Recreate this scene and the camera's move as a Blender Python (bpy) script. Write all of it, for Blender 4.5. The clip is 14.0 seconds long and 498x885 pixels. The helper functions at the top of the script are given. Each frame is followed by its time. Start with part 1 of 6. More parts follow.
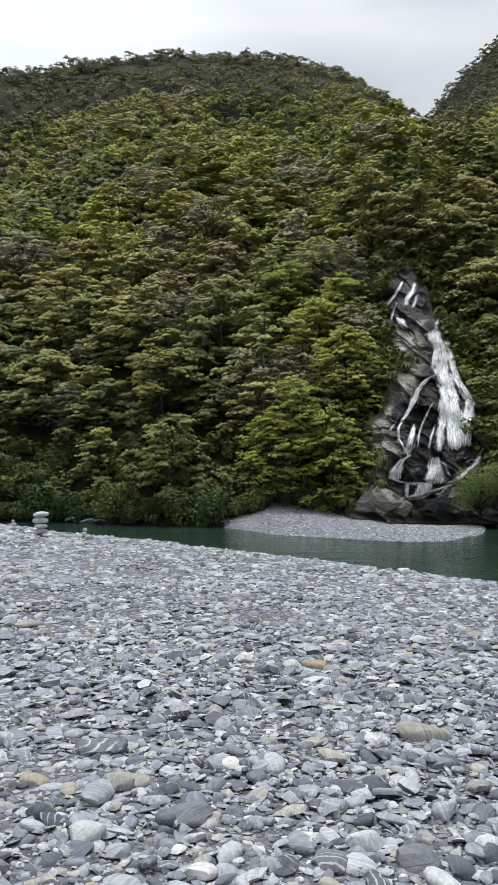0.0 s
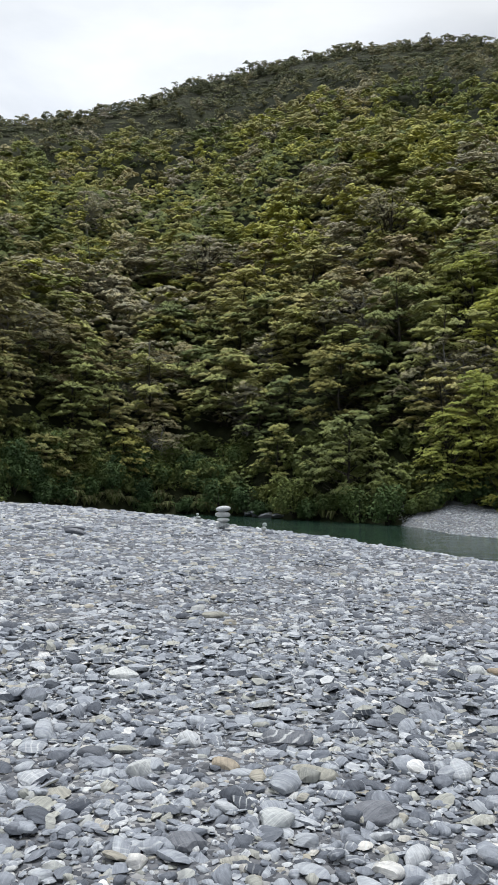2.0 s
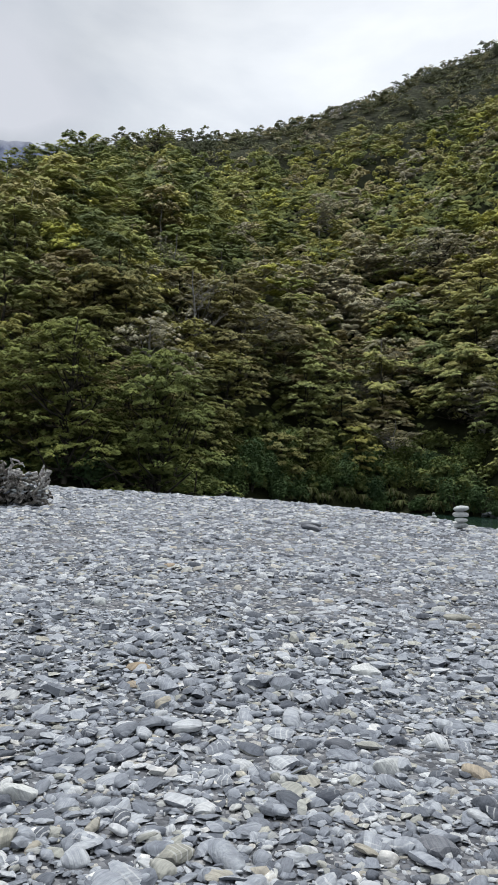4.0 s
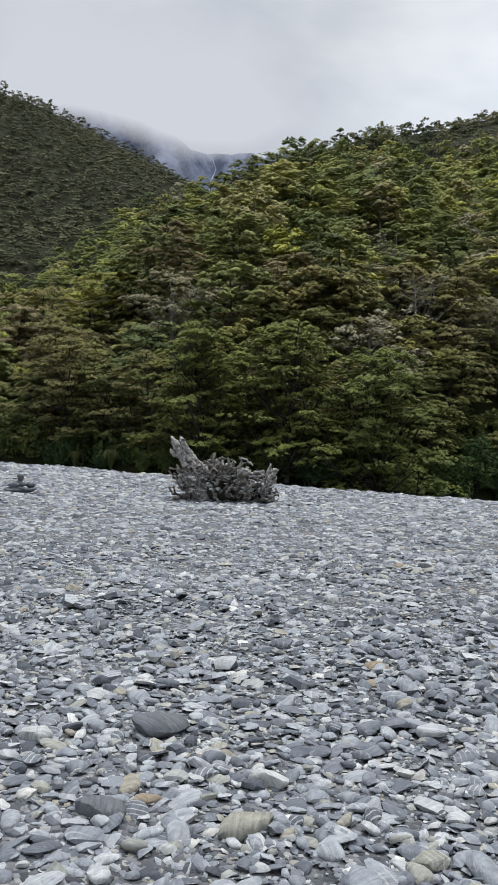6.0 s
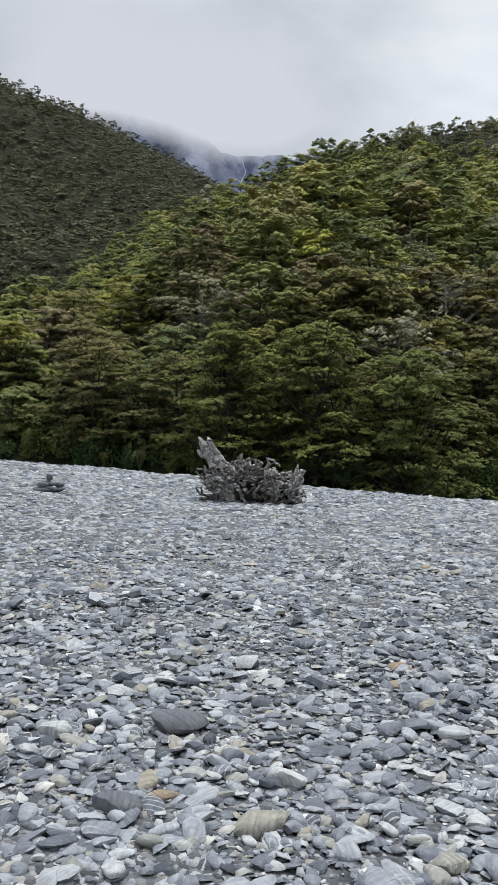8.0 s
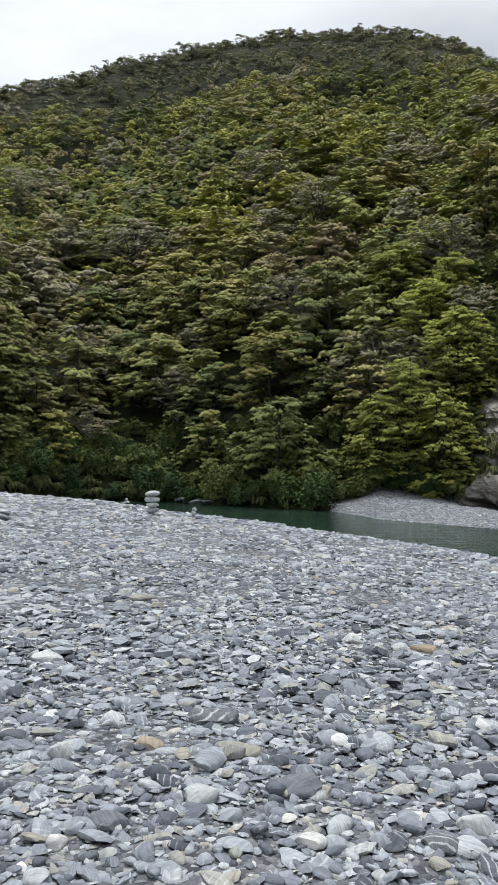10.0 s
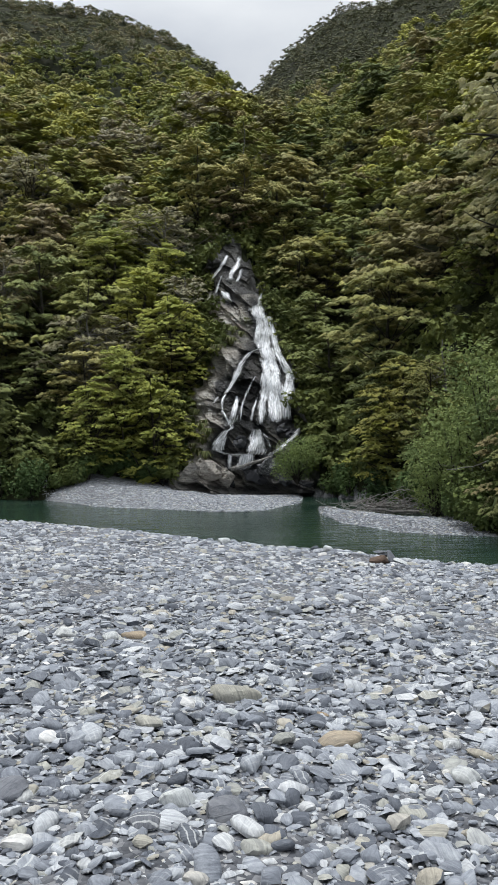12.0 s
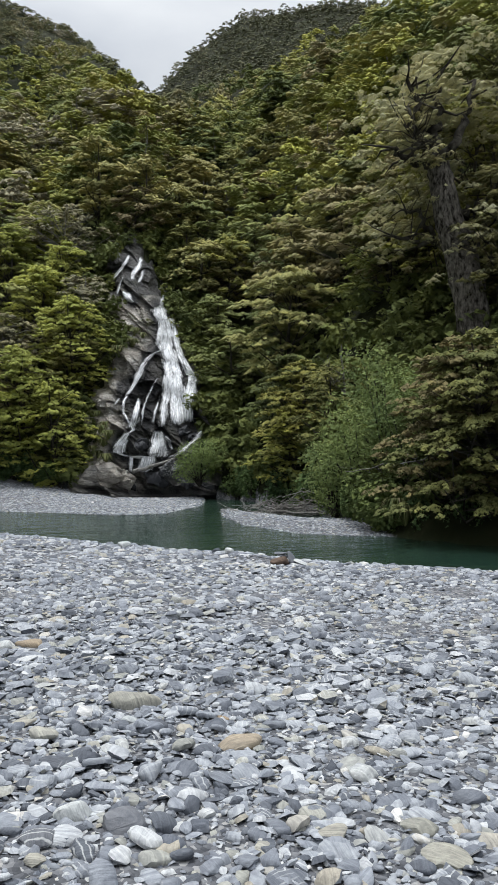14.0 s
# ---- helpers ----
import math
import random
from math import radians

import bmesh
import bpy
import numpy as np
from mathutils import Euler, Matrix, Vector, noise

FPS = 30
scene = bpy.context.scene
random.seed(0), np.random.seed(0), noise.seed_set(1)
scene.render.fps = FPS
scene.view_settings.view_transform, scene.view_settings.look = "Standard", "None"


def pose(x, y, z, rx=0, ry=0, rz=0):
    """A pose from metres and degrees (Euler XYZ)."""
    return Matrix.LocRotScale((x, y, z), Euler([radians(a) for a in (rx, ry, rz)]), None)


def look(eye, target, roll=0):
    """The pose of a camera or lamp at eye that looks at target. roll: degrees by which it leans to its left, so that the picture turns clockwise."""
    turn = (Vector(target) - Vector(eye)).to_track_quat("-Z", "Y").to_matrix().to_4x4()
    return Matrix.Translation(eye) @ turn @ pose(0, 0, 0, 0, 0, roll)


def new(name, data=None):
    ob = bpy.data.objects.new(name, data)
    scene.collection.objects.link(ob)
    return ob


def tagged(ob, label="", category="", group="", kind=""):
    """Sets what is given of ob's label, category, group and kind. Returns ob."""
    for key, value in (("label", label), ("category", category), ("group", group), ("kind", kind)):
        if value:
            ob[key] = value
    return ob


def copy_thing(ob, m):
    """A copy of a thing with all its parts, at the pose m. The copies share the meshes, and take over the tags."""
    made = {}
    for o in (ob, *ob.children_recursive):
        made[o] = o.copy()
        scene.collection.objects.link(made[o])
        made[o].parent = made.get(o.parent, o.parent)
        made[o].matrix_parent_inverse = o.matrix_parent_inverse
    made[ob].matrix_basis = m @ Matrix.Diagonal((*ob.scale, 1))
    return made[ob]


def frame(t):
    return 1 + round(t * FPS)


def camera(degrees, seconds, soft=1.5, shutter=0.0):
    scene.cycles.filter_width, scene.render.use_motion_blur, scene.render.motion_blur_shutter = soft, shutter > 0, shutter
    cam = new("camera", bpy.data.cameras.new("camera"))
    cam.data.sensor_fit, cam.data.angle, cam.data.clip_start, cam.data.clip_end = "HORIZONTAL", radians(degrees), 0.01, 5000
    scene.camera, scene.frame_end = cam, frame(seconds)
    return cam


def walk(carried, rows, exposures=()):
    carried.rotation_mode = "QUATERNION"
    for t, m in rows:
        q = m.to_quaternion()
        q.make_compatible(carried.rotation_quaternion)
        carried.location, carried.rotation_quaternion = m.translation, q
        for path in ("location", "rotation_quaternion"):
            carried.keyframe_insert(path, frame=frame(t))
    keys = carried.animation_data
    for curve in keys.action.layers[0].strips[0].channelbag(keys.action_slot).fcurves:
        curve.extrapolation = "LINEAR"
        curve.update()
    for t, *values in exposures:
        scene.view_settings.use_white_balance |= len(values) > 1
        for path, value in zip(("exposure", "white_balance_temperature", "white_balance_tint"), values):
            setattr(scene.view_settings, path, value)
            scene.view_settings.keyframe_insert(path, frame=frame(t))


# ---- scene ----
EYE = 1.6
cam = camera(35.43, 14.0, soft=1.1)
# seconds, x, y, height against the eye, yaw, pitch, roll
ROWS = [
    (0.0, 0.011, 0.070, -0.017, 0.00, 3.00, 0.56),
    (0.5, 0.010, 0.054, -0.013, 2.33, 2.97, 0.37),
    (1.0, 0.005, 0.023, -0.000, 5.71, 2.88, 0.25),
    (1.5, -0.016, 0.011, 0.007, 9.28, 2.80, -0.01),
    (2.0, -0.033, -0.010, 0.012, 12.88, 2.74, -0.28),
    (2.5, -0.045, -0.012, 0.010, 16.45, 2.62, -0.43),
    (3.0, -0.062, -0.014, 0.008, 20.50, 2.56, -0.65),
    (3.5, -0.075, -0.019, 0.004, 23.59, 2.55, -0.66),
    (3.7, -0.085, -0.025, 0.003, 26.15, 2.52, -0.72),
    (5.8, -0.212, -0.090, -0.014, 44.05, 2.11, -1.17),
    (6.0, -0.221, -0.098, -0.014, 45.77, 2.13, -1.25),
    (6.5, -0.229, -0.110, -0.014, 49.43, 2.24, -1.41),
    (7.0, -0.238, -0.118, -0.013, 52.14, 2.34, -1.58),
    (7.2, -0.238, -0.118, -0.015, 52.90, 2.36, -1.62),
    (9.3, -0.080, 0.083, -0.065, 22.07, 1.85, -0.95),
    (9.5, -0.066, 0.079, -0.063, 16.82, 1.83, -0.80),
    (10.0, -0.019, 0.035, -0.041, 7.80, 1.79, -0.39),
    (10.5, 0.028, -0.032, -0.006, 0.14, 1.69, 0.18),
    (11.0, 0.035, -0.063, 0.003, -7.50, 1.15, 0.52),
    (11.5, 0.034, -0.066, 0.008, -11.51, 0.73, 0.61),
    (12.0, 0.038, -0.058, 0.014, -12.81, 0.74, 0.66),
    (12.5, 0.051, -0.028, 0.021, -15.09, 0.97, 0.86),
    (13.0, 0.063, -0.018, 0.014, -18.19, 0.93, 1.12),
    (13.5, 0.055, -0.009, 0.014, -19.37, 0.87, 0.50),
    (14.0, 0.061, -0.010, 0.009, -19.99, 0.84, 0.63),
]
walk(cam, [(t, pose(x, y, EYE + z, 90 + pitch, roll, yaw)) for t, x, y, z, yaw, pitch, roll in ROWS],
     [(0.0, 0.12), (1.5, 0.10), (3.5, 0.05), (6.0, -0.07), (7.0, -0.07), (9.5, 0.04), (11.0, 0.08), (14.0, 0.16)])

# ---- light: an overcast day ----
world = bpy.data.worlds.new("overcast_sky")
scene.world = world
world.use_nodes = True
wn, wl = world.node_tree.nodes, world.node_tree.links
wn.clear()


def wnode(kind, **values):
    n = wn.new(kind)
    for k, v in values.items():
        n.inputs[k].default_value = v
    return n


sky = wn.new("ShaderNodeTexSky")
sky.sky_type, sky.sun_disc = "NISHITA", False
sky.sun_elevation, sky.sun_rotation = radians(76), radians(-18)
coord = wn.new("ShaderNodeTexCoord")
squash = wn.new("ShaderNodeMapping")
squash.inputs["Scale"].default_value = (1.0, 1.0, 2.6)
wl.new(coord.outputs["Generated"], squash.inputs["Vector"])
cloud_noise = wnode("ShaderNodeTexNoise", Scale=2.1, Detail=7.0, Roughness=0.5, Distortion=0.3)
wl.new(squash.outputs["Vector"], cloud_noise.inputs["Vector"])
cloud_ramp = wn.new("ShaderNodeValToRGB")
cloud_ramp.color_ramp.elements[0].position, cloud_ramp.color_ramp.elements[1].position = 0.34, 0.62
cloud_ramp.color_ramp.elements[0].color = (0.58, 0.63, 0.71, 1)
cloud_ramp.color_ramp.elements[1].color = (0.94, 0.975, 1.01, 1)
wl.new(cloud_noise.outputs["Fac"], cloud_ramp.inputs["Fac"])
height = wn.new("ShaderNodeSeparateXYZ")
wl.new(coord.outputs["Generated"], height.inputs[0])
zenith = wn.new("ShaderNodeMapRange")
zenith.inputs["From Min"].default_value, zenith.inputs["From Max"].default_value = 0.15, 1.0
zenith.inputs["To Min"].default_value, zenith.inputs["To Max"].default_value = 0.74, 1.75
wl.new(height.outputs["Z"], zenith.inputs["Value"])
cloud_light = wnode("ShaderNodeBackground")
wl.new(cloud_ramp.outputs["Color"], cloud_light.inputs["Color"])
thin = wn.new("ShaderNodeMapRange")
thin.inputs["From Min"].default_value, thin.inputs["From Max"].default_value = 0.80, 0.96
thin.inputs["To Min"].default_value, thin.inputs["To Max"].default_value = 0.75, 1.30
toward = wn.new("ShaderNodeVectorMath")
toward.operation = "DOT_PRODUCT"
toward.inputs[1].default_value = (-0.31, 0.95, 0.0)
wl.new(coord.outputs["Generated"], toward.inputs[0])
wl.new(toward.outputs["Value"], thin.inputs["Value"])
power = wn.new("ShaderNodeMath")
power.operation = "MULTIPLY"
wl.new(zenith.outputs[0], power.inputs[0])
wl.new(thin.outputs[0], power.inputs[1])
wl.new(power.outputs[0], cloud_light.inputs["Strength"])
blue_light = wnode("ShaderNodeBackground", Strength=0.1)
wl.new(sky.outputs["Color"], blue_light.inputs["Color"])
blend = wnode("ShaderNodeMixShader", Fac=0.93)
wl.new(blue_light.outputs[0], blend.inputs[1])
wl.new(cloud_light.outputs[0], blend.inputs[2])
wl.new(blend.outputs[0], wn.new("ShaderNodeOutputWorld").inputs["Surface"])

sun = new("sun", bpy.data.lights.new("sun", "SUN"))
sun.data.energy, sun.data.angle, sun.data.color = 2.85, radians(22), (0.98, 0.99, 1.0)
sun.matrix_world = look((0, 0, 100), (7.7, -23.7, 0))
scene.view_settings.exposure = 0.05

# ---- materials ----


def material(name):
    m = bpy.data.materials.new(name)
    m.use_nodes = True
    nt = m.node_tree
    return m, nt, nt.nodes["Principled BSDF"]


def node(nt, kind, **values):
    n = nt.nodes.new(kind)
    for k, v in values.items():
        n.inputs[k.replace("_", " ")].default_value = v
    return n


def ramp(nt, fac, stops, constant=False):
    n = nt.nodes.new("ShaderNodeValToRGB")
    e = n.color_ramp.elements
    while len(e) < len(stops):
        e.new(1.0)
    for slot, (p, c) in zip(e, stops):
        slot.position, slot.color = p, (*c, 1)
    if constant:
        n.color_ramp.interpolation = "CONSTANT"
    nt.links.new(fac, n.inputs["Fac"])
    return n.outputs["Color"]


def mix(nt, fac, a, b, how="MIX"):
    n = nt.nodes.new("ShaderNodeMix")
    n.data_type, n.blend_type = "RGBA", how
    for slot, v in ((n.inputs["Factor"], fac), (n.inputs["A"], a), (n.inputs["B"], b)):
        if isinstance(v, (int, float)):
            slot.default_value = v
        elif isinstance(v, tuple):
            slot.default_value = (*v, 1)
        else:
            nt.links.new(v, slot)
    return n.outputs["Result"]


def number(nt, how, a, b=0.0):
    n = nt.nodes.new("ShaderNodeMath")
    n.operation = how
    for slot, v in zip(n.inputs, (a, b)):
        if isinstance(v, (int, float)):
            slot.default_value = v
        else:
            nt.links.new(v, slot)
    return n.outputs[0]


def texture(nt, kind, scale, vector=None, out="Fac", **values):
    n = node(nt, kind, Scale=scale, **values)
    if vector is None:
        vector = nt.nodes.new("ShaderNodeNewGeometry").outputs["Position"]
    nt.links.new(vector, n.inputs["Vector"])
    return n.outputs[out]


def bump(nt, bsdf, height, strength, distance):
    b = node(nt, "ShaderNodeBump", Strength=strength, Distance=distance)
    nt.links.new(height, b.inputs["Height"])
    nt.links.new(b.outputs["Normal"], bsdf.inputs["Normal"])


def stone_material(name, stops, vein=0.5, single=False):
    """Rounded schist: grey by the stone, mottled, with pale quartz bands."""
    m, nt, bsdf = material(name)
    geo = nt.nodes.new("ShaderNodeNewGeometry")
    chance = nt.nodes.new("ShaderNodeObjectInfo").outputs["Random"] if single else geo.outputs["Random Per Island"]
    base = ramp(nt, chance, stops)
    shift = node(nt, "ShaderNodeVectorMath")
    shift.operation = "MULTIPLY_ADD"
    nt.links.new(chance, shift.inputs[0])
    shift.inputs[1].default_value = (37, 91, 53)
    nt.links.new(geo.outputs["Position"], shift.inputs[2])
    turn = node(nt, "ShaderNodeVectorRotate")
    turn.rotation_type = "EULER_XYZ"
    nt.links.new(shift.outputs[0], turn.inputs["Vector"])
    spun = node(nt, "ShaderNodeCombineXYZ")
    nt.links.new(number(nt, "MULTIPLY", chance, 60.0), spun.inputs[0])
    nt.links.new(number(nt, "MULTIPLY", chance, 95.0), spun.inputs[1])
    nt.links.new(spun.outputs[0], turn.inputs["Rotation"])
    where = turn.outputs["Vector"]
    mottle = texture(nt, "ShaderNodeTexNoise", 26.0, where, Detail=6.0, Roughness=0.65)
    coarse = texture(nt, "ShaderNodeTexNoise", 5.0, where, Detail=3.0)
    colour = mix(nt, 0.75, base, ramp(nt, mottle, [(0.28, (0.74, 0.74, 0.76)), (0.72, (1.24, 1.24, 1.22))]), "MULTIPLY")
    colour = mix(nt, 0.6, colour, ramp(nt, coarse, [(0.3, (0.8, 0.81, 0.84)), (0.7, (1.12, 1.1, 1.06))]), "MULTIPLY")
    flatten = nt.nodes.new("ShaderNodeMapping")
    flatten.inputs["Scale"].default_value = (5.0, 9.0, 70.0)
    nt.links.new(where, flatten.inputs["Vector"])
    layers = texture(nt, "ShaderNodeTexNoise", 1.0, flatten.outputs[0], Detail=4.0, Roughness=0.6, Distortion=0.6)
    colour = mix(nt, 0.75, colour, ramp(nt, layers, [(0.34, (0.66, 0.67, 0.70)), (0.5, (0.98, 0.98, 0.98)), (0.68, (1.28, 1.27, 1.25))]), "MULTIPLY")
    wave = node(nt, "ShaderNodeTexWave", Scale=11.0, Distortion=3.0, Detail=3.0, Detail_Scale=1.4, Detail_Roughness=0.55)
    nt.links.new(where, wave.inputs["Vector"])
    band = ramp(nt, wave.outputs["Fac"], [(0.80, (0, 0, 0)), (0.97, (1, 1, 1))])
    which = number(nt, "FRACT", number(nt, "MULTIPLY", chance, 17.31))
    has = number(nt, "MULTIPLY", number(nt, "LESS_THAN", which, vein), ramp(nt, coarse, [(0.42, (0, 0, 0)), (0.58, (1, 1, 1))]))
    colour = mix(nt, number(nt, "MULTIPLY", number(nt, "MULTIPLY", band, has), 0.65), colour, (0.62, 0.63, 0.62))
    nt.links.new(colour, bsdf.inputs["Base Color"])
    bsdf.inputs["Roughness"].default_value = 0.72
    bsdf.inputs["Specular IOR Level"].default_value = 0.22
    bump(nt, bsdf, number(nt, "ADD", mottle, number(nt, "MULTIPLY", layers, 0.8)), 0.7, 0.014)
    return m


GREYS = [(0.0, (0.085, 0.094, 0.112)), (0.20, (0.180, 0.196, 0.224)), (0.52, (0.300, 0.322, 0.356)), (0.74, (0.410, 0.432, 0.460)),
         (0.86, (0.540, 0.553, 0.560)), (0.90, (0.300, 0.306, 0.280)), (0.94, (0.395, 0.395, 0.355)), (0.97, (0.345, 0.318, 0.260)), (1.0, (0.720, 0.720, 0.708))]
STONES = stone_material("river_cobbles", GREYS, 0.24)
STONE = stone_material("river_cobble", GREYS, 0.24, True)
SLATE = stone_material("dark_schist", [(0.0, (0.114, 0.123, 0.141)), (1.0, (0.194, 0.202, 0.220))], 0.3, True)
PALE = stone_material("pale_schist", [(0.0, (0.420, 0.447, 0.450)), (1.0, (0.536, 0.548, 0.537))], 1.0, True)
CREAM = stone_material("cream_schist", [(0.0, (0.282, 0.282, 0.246)), (1.0, (0.334, 0.326, 0.282))], 0.1, True)
RUST = stone_material("rust_stained_schist", [(0.0, (0.300, 0.232, 0.155)), (1.0, (0.385, 0.335, 0.262))], 0.1, True)
WETROCK = stone_material("wet_dark_schist", [(0.0, (0.03, 0.032, 0.036)), (1.0, (0.07, 0.072, 0.078))], 0.2, True)
BROWN = stone_material("brown_schist", [(0.0, (0.11, 0.075, 0.055)), (1.0, (0.13, 0.09, 0.065))], 0.2, True)


def ground_material():
    """Fine gravel between cobbles, litter and moss under the forest, both darkened for shade."""
    m, nt, bsdf = material("shade_dark_gravel_and_floor")
    fine = nt.nodes.new("ShaderNodeTexVoronoi")
    fine.inputs["Scale"].default_value = 30.0
    geo = nt.nodes.new("ShaderNodeNewGeometry")
    nt.links.new(geo.outputs["Position"], fine.inputs["Vector"])
    shade = nt.nodes.new("ShaderNodeSeparateColor")
    nt.links.new(fine.outputs["Color"], shade.inputs[0])
    # Darker than plain gravel, so the gaps between cobbles carry painted shade.
    gravel = ramp(nt, shade.outputs[0], [(0.0, (0.075, 0.079, 0.088)), (0.5, (0.145, 0.150, 0.162)), (0.85, (0.24, 0.245, 0.255)), (1.0, (0.42, 0.415, 0.40))])
    broad = texture(nt, "ShaderNodeTexNoise", 0.6, Detail=4.0)
    gravel = mix(nt, 0.7, gravel, ramp(nt, broad, [(0.3, (0.85, 0.86, 0.88)), (0.7, (1.15, 1.13, 1.1))]), "MULTIPLY")
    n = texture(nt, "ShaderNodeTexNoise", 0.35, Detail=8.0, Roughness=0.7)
    # Near-black litter: the shade under the overhanging trees is put into its colour.
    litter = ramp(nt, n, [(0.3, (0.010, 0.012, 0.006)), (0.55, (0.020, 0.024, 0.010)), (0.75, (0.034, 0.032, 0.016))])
    at = nt.nodes.new("ShaderNodeAttribute")
    at.attribute_name = "soil"
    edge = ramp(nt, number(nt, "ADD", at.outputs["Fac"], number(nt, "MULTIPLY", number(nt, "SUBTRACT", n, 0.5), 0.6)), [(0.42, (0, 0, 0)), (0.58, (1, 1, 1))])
    far = nt.nodes.new("ShaderNodeAttribute")
    far.attribute_name = "far"
    crowns = texture(nt, "ShaderNodeTexNoise", 0.16, Detail=7.0, Roughness=0.65)
    wood = ramp(nt, crowns, [(0.36, (0.016, 0.017, 0.010)), (0.52, (0.038, 0.041, 0.022)), (0.66, (0.062, 0.066, 0.036))])
    litter = mix(nt, far.outputs["Fac"], litter, wood)
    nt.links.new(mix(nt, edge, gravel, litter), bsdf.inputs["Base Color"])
    bsdf.inputs["Roughness"].default_value = 0.95
    bsdf.inputs["Specular IOR Level"].default_value = 0.08
    near_far = number(nt, "MULTIPLY", number(nt, "MULTIPLY", crowns, far.outputs["Fac"]), 100.0)
    bump(nt, bsdf, number(nt, "SUBTRACT", near_far, fine.outputs["Distance"]), 0.9, 0.03)
    return m


GROUND = ground_material()


def leaf_material(name, stops, single, grain=8.5, gaps=0.0, translucent=0.08):
    """Small beech leaves in flat sprays; the hue follows the tree, the shade the spray's leaf."""
    m, nt, bsdf = material(name)
    if single:
        chance = nt.nodes.new("ShaderNodeObjectInfo").outputs["Random"]
    else:
        at = nt.nodes.new("ShaderNodeAttribute")
        at.attribute_name = "tree"
        chance = at.outputs["Fac"]
    base = ramp(nt, chance, stops)
    island = nt.nodes.new("ShaderNodeNewGeometry").outputs["Random Per Island"]
    colour = mix(nt, 0.85, base, ramp(nt, island, [(0.0, (0.78, 0.81, 0.80)), (0.6, (1.0, 1.0, 0.95)), (1.0, (1.2, 1.17, 0.98))]), "MULTIPLY")
    patch = texture(nt, "ShaderNodeTexNoise", 0.45, Detail=3.0)
    colour = mix(nt, 0.8, colour, ramp(nt, patch, [(0.3, (0.78, 0.82, 0.82)), (0.7, (1.2, 1.15, 0.92))]), "MULTIPLY")
    nt.links.new(colour, bsdf.inputs["Base Color"])
    bsdf.inputs["Roughness"].default_value = 0.7
    bsdf.inputs["Specular IOR Level"].default_value = 0.04
    thin = nt.nodes.new("ShaderNodeBsdfTranslucent")
    nt.links.new(colour, thin.inputs["Color"])
    both = node(nt, "ShaderNodeMixShader", Fac=translucent)
    nt.links.new(bsdf.outputs[0], both.inputs[1])
    nt.links.new(thin.outputs[0], both.inputs[2])
    leaflets = texture(nt, "ShaderNodeTexNoise", grain, Detail=3.0, Roughness=0.65)
    bump(nt, bsdf, leaflets, 1.0, 0.9 / grain)
    spot = nt.nodes.new("ShaderNodeVectorMath")
    spot.operation = "LENGTH"
    nt.links.new(nt.nodes.new("ShaderNodeUVMap").outputs[0], spot.inputs[0])
    reach = number(nt, "ADD", number(nt, "MULTIPLY", leaflets, 4.2), -1.35 - gaps)
    torn = nt.nodes.new("ShaderNodeMixShader")
    whole = number(nt, "LESS_THAN", spot.outputs["Value"], reach)
    solid = number(nt, "GREATER_THAN", texture(nt, "ShaderNodeTexNoise", grain * 0.6, Detail=4.0, Roughness=0.75), 0.39)
    nt.links.new(number(nt, "MULTIPLY", whole, solid), torn.inputs[0])
    nt.links.new(nt.nodes.new("ShaderNodeBsdfTransparent").outputs[0], torn.inputs[1])
    nt.links.new(both.outputs[0], torn.inputs[2])
    nt.links.new(torn.outputs[0], nt.nodes["Material Output"].inputs["Surface"])
    return m


GREENS = [(0.0, (0.129, 0.157, 0.070)), (0.18, (0.204, 0.230, 0.086)), (0.38, (0.300, 0.316, 0.108)), (0.55, (0.287, 0.268, 0.141)),
          (0.68, (0.387, 0.397, 0.102)), (0.78, (0.309, 0.270, 0.152)), (0.88, (0.315, 0.292, 0.203)), (1.0, (0.357, 0.332, 0.271))]
BEECH = leaf_material("beech_leaves", [(0.0, (0.141, 0.173, 0.085)), (0.35, (0.221, 0.244, 0.103)), (0.6, (0.307, 0.308, 0.130)), (0.8, (0.296, 0.252, 0.172)), (1.0, (0.400, 0.397, 0.138))], True)
BIGBEECH = leaf_material("bright_beech_leaves", [(0.0, (0.300, 0.330, 0.105)), (1.0, (0.410, 0.430, 0.131))], True, 8.0, 0.0, 0.3)
MIDBEECH = leaf_material("green_beech_leaves", [(0.0, (0.125, 0.152, 0.057)), (1.0, (0.185, 0.205, 0.068))], True, 8.0)
OLDLEAF = leaf_material("old_beech_leaves", [(0.0, (0.390, 0.385, 0.245)), (1.0, (0.470, 0.445, 0.291))], True, 8.5, 0.0, 0.25)
# Dark olive leaves; part of the darkness stands in for the slopes' dimmer light.
DEEP = leaf_material("shade_dark_beech_leaves", [(0.0, (0.105, 0.122, 0.055)), (0.4, (0.165, 0.168, 0.068)), (0.75, (0.190, 0.160, 0.097)), (1.0, (0.250, 0.255, 0.071))], True)
BEECH_FAR = leaf_material("forest_leaves", GREENS, False, 4.5)
BEECH_HIGH = leaf_material("high_forest_leaves", [(0.0, (0.105, 0.119, 0.079)), (0.4, (0.185, 0.189, 0.107)), (0.7, (0.258, 0.239, 0.153)), (1.0, (0.284, 0.265, 0.230))], False, 3.5)
BEECH_DIM = leaf_material("distant_forest_leaves", [(0.0, (0.101, 0.110, 0.074)), (0.5, (0.152, 0.155, 0.103)), (1.0, (0.221, 0.210, 0.164))], False, 2.2)
